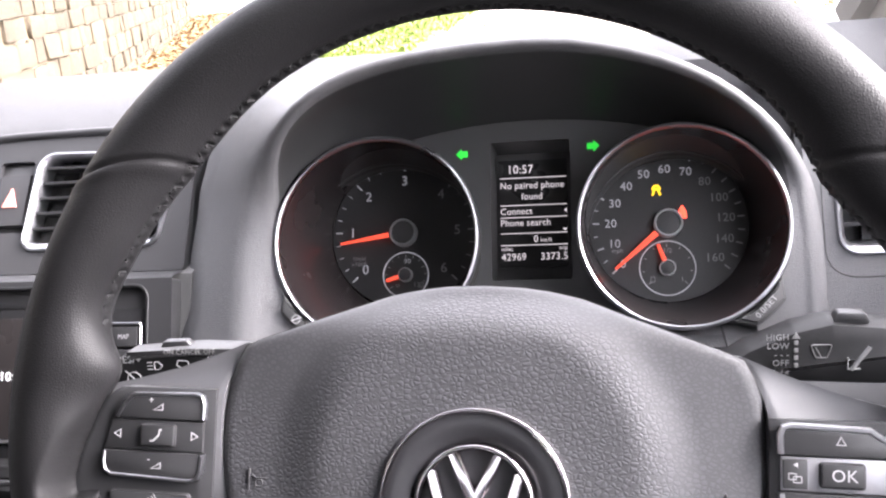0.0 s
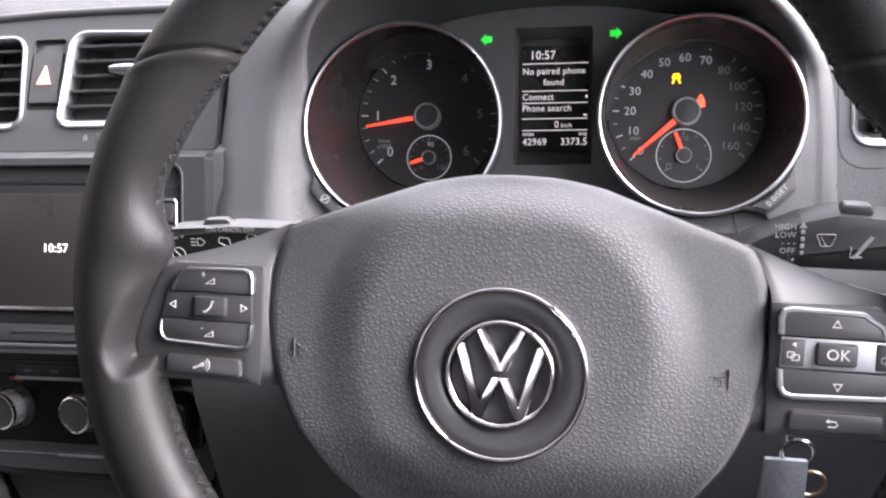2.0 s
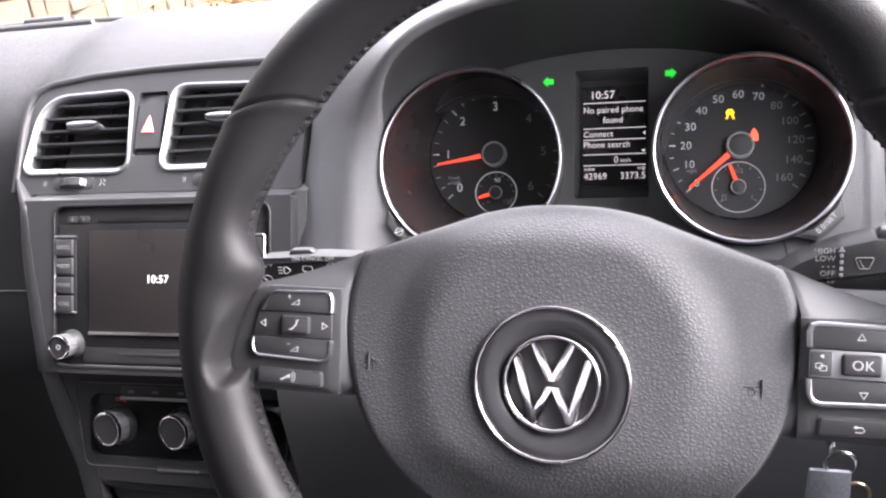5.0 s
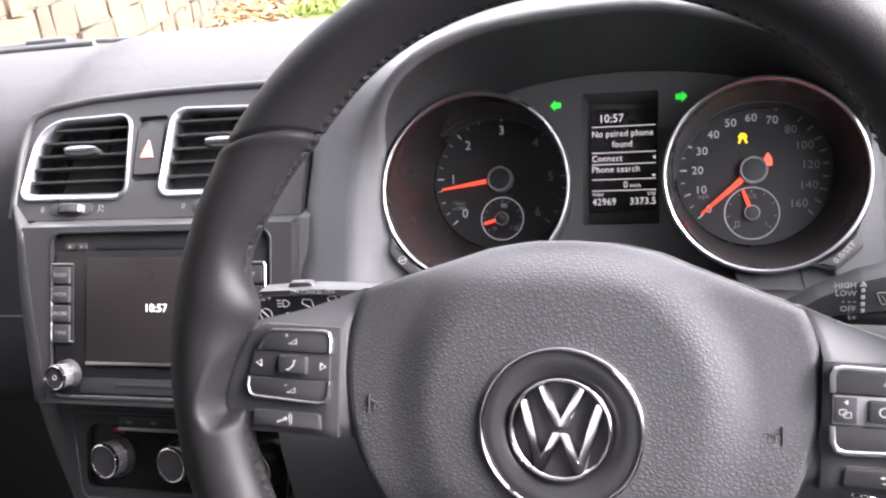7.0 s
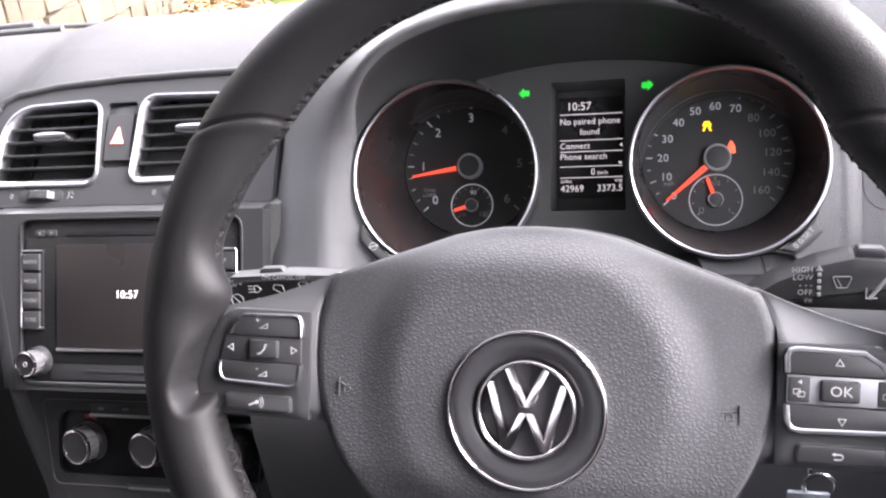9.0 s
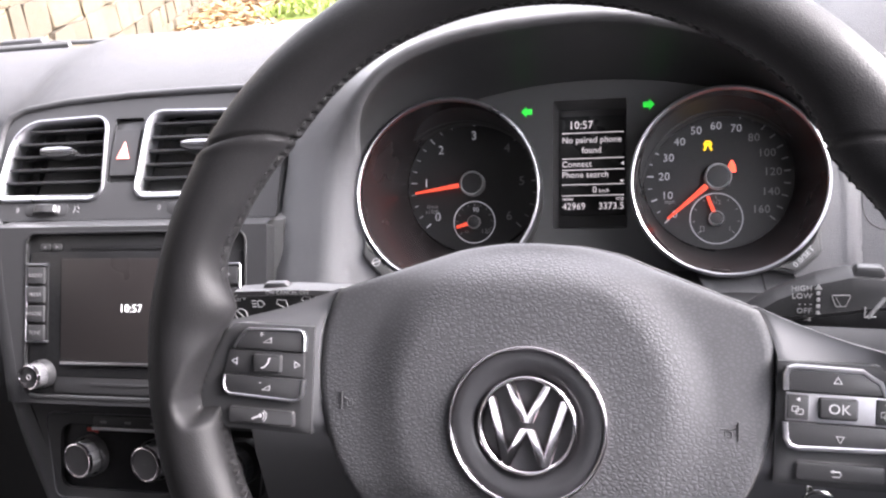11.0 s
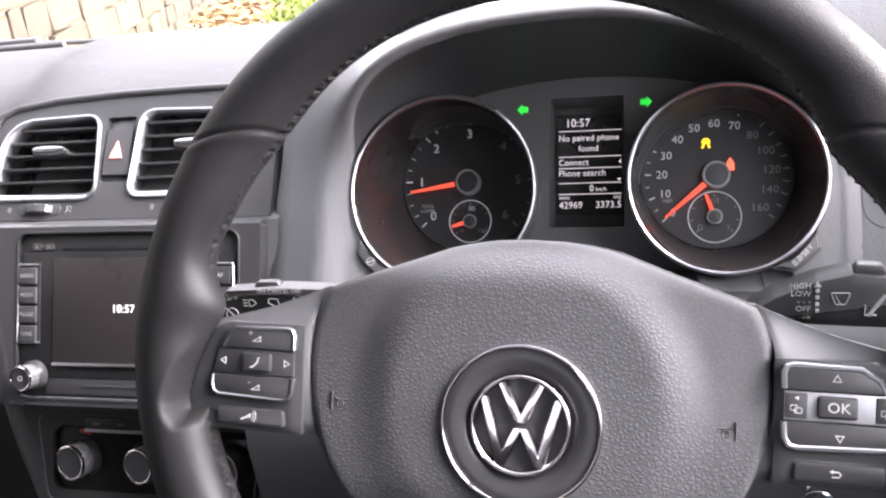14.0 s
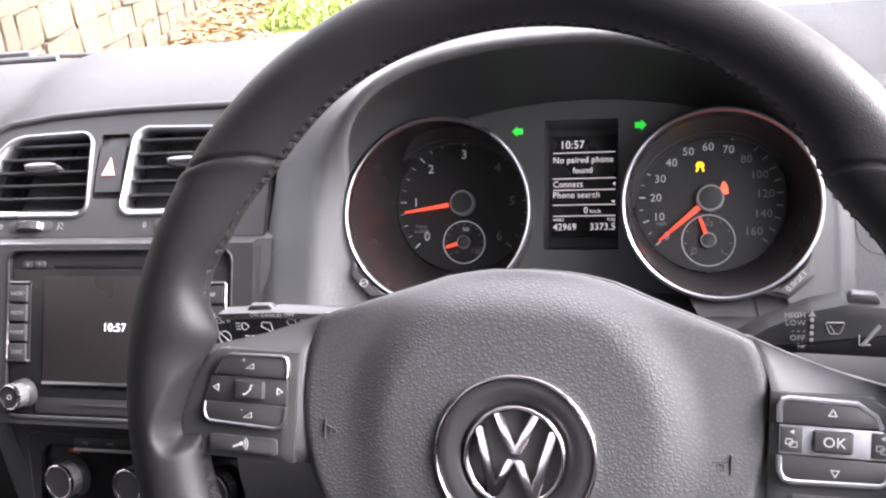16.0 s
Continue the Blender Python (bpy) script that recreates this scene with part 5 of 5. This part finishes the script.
for x in (0.013, 0.036, 0.060, 0.085, 0.108):
    part("button_mark", slab(rrect(x - 0.003, 0.0218, x + 0.003, 0.0240, 0.0004, 1), 0.001, 0.0014, 0.0001), FAINT, climate)
for x in (0.0, 0.0625, 0.1370):
    kb = knob("heater_knob", CLIMATE @ pose(x, -0.0054, -0.0035, 5, -8, 0), 0.0145, 0.0180, "round heater knob with chrome ring and ribbed grip", "heater knobs")
    if x == 0.0:
        part("heat_mark", strip([(0.0215 * math.cos(radians(a)), 0.0215 * math.sin(radians(a))) for a in (70, 80, 90, 100)], 0.0035, 0.0, 0.0012), RED_DOT, kb, "red heat mark")
part("label_plate", slab(rrect(0.0345, -0.0447, 0.0880, -0.0392, 0.001), -0.001, 0.0006, 0.0002), BUTTON, climate)
part("plate_bar", slab(rrect(0.0365, -0.0430, 0.0760, -0.0408, 0.0004, 1), 0.0004, 0.0009, 0.0001), FAINT, climate)

# lower console towards the gear lever, almost in the dark
lower = loft([[(x, y, z) for x in np.linspace(-0.425, -0.265, 8)] for y, z in ((0.1900, 0.652), (0.183, 0.641), (0.188, 0.61), (0.2, 0.56), (0.1, 0.5), (-0.1, 0.47))], False)
part("tunnel", lower, LINING, stack, "dark lower console", 50)

# ==== stalks ====
STALK = pose(-0.0042, 0.095, 0.9, 84, 0, 0)
left_stalk = thing("indicator_stalk", STALK, "black indicator and cruise stalk with white printing", "column stalk", "column stalks")
part("arm", slab(qround([(-0.06, -0.030), (-0.06, -0.0040), (-0.112, -0.0022), (-0.150, -0.0008), (-0.188, -0.0030), (-0.1945, -0.010), (-0.194, -0.030)], [0, 0, 0.02, 0.02, 0.004, 0.004, 0.004]), -0.015, 0.0, 0.003), STALK_BLACK, left_stalk, "black moulded arm")
# upper face is a separate slab, lighter than the arm
part("top_face", slab(qround([(-0.108, -0.0050), (-0.112, -0.0018), (-0.150, -0.0004), (-0.187, -0.0026), (-0.187, -0.0055), (-0.15, -0.0040)], 0.0008), -0.013, 0.0006, 0.0034), STALK_TOP, left_stalk, "lighter grey upper face")
part("slider", slab(qround([(-0.150, -0.003), (-0.172, -0.003), (-0.168, 0.0016), (-0.156, 0.0018)], 0.002), -0.010, -0.005, 0.001), BUTTON, left_stalk)
lettering("lettering", "ON CANCEL OFF", 0.0034, -0.152, -0.0024, 0.0008, PRINT, left_stalk)
lettering("lettering", "RES/+", 0.0055, -0.1855, -0.0062, 0.0003, PRINT, left_stalk)
for x, y in ((-0.171, -0.0095), (-0.166, -0.0172)):
    part("lamp_mark", merge(band(qround([(x - 0.001, y - 0.0022), (x + 0.0015, y - 0.0022), (x + 0.004, y), (x + 0.0015, y + 0.0022), (x - 0.001, y + 0.0022)], 0.0008), 0.0004, 0, 0.0005, 0.0001), *[strip([(x - 0.0045, y + d), (x - 0.0018, y + d)], 0.0005, 0, 0.0005) for d in (-0.0018, 0, 0.0018)]), PRINT, left_stalk)
part("lever_mark", band(qround([(-0.1600, -0.0095), (-0.1520, -0.0135), (-0.1535, -0.0070), (-0.1590, -0.0065)], 0.0006), 0.0004, 0, 0.0005, 0.0001), PRINT, left_stalk)
part("speed_mark", merge(band(ngon(-0.1835, -0.0165, 0.0040, 16), 0.0004, 0, 0.0005, 0.0001), strip([(-0.188, -0.012), (-0.179, -0.021)], 0.0005, 0, 0.0005)), PRINT, left_stalk)
for s, x in ((-1, -0.1400), (1, -0.1330)):
    part("arrow_mark", band(ccw([(x + s * u, -0.0065 + v) for u, v in ((0.004, 0), (0.0006, 0.0034), (0.0006, 0.0016), (-0.002, 0.0016), (-0.002, -0.0016), (0.0006, -0.0016), (0.0006, -0.0034))]), 0.0004, 0, 0.0005, 0.0001), PRINT, left_stalk)

WIPER = pose(0, 0.108, 0.9, 84, 0, 0)
right_stalk = thing("wiper_stalk", WIPER, "scuffed black wiper stalk with worn printing", "column stalk", "column stalks")
part("arm", slab(qround([(0.088, -0.030), (0.130, -0.0285), (0.168, -0.0300), (0.215, -0.031), (0.218, -0.004), (0.168, 0.0005), (0.150, 0.0022), (0.1335, -0.0016), (0.113, -0.0105), (0.1, -0.019)], [0, 0.01, 0.02, 0.006, 0.006, 0.02, 0.008, 0.01, 0.01, 0.0]), -0.018, 0.0, 0.0075), STALK_BLACK, right_stalk, "scuffed black arm")
part("rocker", slab(qround([(0.150, 0.000), (0.168, -0.001), (0.165, 0.0048), (0.153, 0.0053)], 0.002), -0.011, -0.004, 0.001), BUTTON, right_stalk)
for k, word in enumerate(("HIGH", "LOW", "- - -", "OFF", "1x")):
    lettering("lettering", word, 0.0041, 0.1310, -0.0050 - 0.0041 * k, 0.0004, FAINT, right_stalk, "RIGHT")
part("speed_mark", merge(slab([(0.1322, -0.0055), (0.1358, -0.0055), (0.1340, -0.0025)], 0, 0.0005, 0.0001), *[slab(rrect(0.1331, -0.0085 - 0.0036 * k, 0.1349, -0.0065 - 0.0036 * k, 0.0002, 1), 0, 0.0005, 0.0001) for k in range(4)]), FAINT, right_stalk)
part("wiper_mark", merge(band(qround([(0.1425, -0.0150), (0.1475, -0.0150), (0.1500, -0.0085), (0.1400, -0.0085)], 0.001), 0.0004, 0, 0.0005, 0.0001), strip([(0.145, -0.0145), (0.1425, -0.010)], 0.0004, 0, 0.0005)), FAINT, right_stalk)
part("wash_mark", merge(strip([(0.158, -0.0210), (0.1660, -0.0100)], 0.0022, 0, 0.0005), strip([(0.1565, -0.0150), (0.1565, -0.0205), (0.1620, -0.0205)], 0.0009, 0, 0.0005)), FAINT, right_stalk)

# light dimmer wheel under the wiper stalk
dim = thing("dimmer_wheel", pose(0.1865, 0.195, 0.808, 80, 0, 0), "ribbed dimmer thumbwheel beside the column", "thumbwheel")
part("plate", slab(rrect(-0.024, -0.018, 0.04, 0.016, 0.004), -0.03, 0.0, 0.002), TRIM, dim)
for k in range(9):
    part("rib", slab(rrect(-0.0155 + 0.0042 * k, -0.0075, -0.0125 + 0.0042 * k, 0.0075, 0.0008, 2), -0.002, 0.0045 - 0.0002 * (k - 4) ** 2, 0.0008), BUTTON, dim)

# ignition key and its tag
key = thing("car_key", pose(0.127, 0.058, 0.808, 82, 0, 0), "metal key ring with a grey tag hanging from the ignition", "key")
part("blade", slab(rrect(-0.0016, -0.004, 0.0016, 0.012, 0.001), -0.02, 0.0, 0.0006), STEEL, key, "steel key shank")
part("split_ring", tube([(0.0045 + 0.0075 * math.cos(2 * math.pi * i / 32), -0.0085 + 0.0075 * math.sin(2 * math.pi * i / 32), 0.001 + 0.002 * math.sin(2 * math.pi * i / 32)) for i in range(32)], 0.0011, 8, True), STEEL, key, "steel split ring")
part("small_ring", tube([(0.0125 + 0.0065 * math.cos(2 * math.pi * i / 28), -0.0270 + 0.0065 * math.sin(2 * math.pi * i / 28), -0.002) for i in range(28)], 0.0009, 8, True), GOLD, key, "brass ring")
part("tag", slab(qround([(-0.0105, -0.0125), (-0.0140, -0.0500), (0.0090, -0.0520), (0.0095, -0.0130)], 0.0012), -0.001, 0.0018, 0.0006), FOB, key, "flat grey plastic tag")
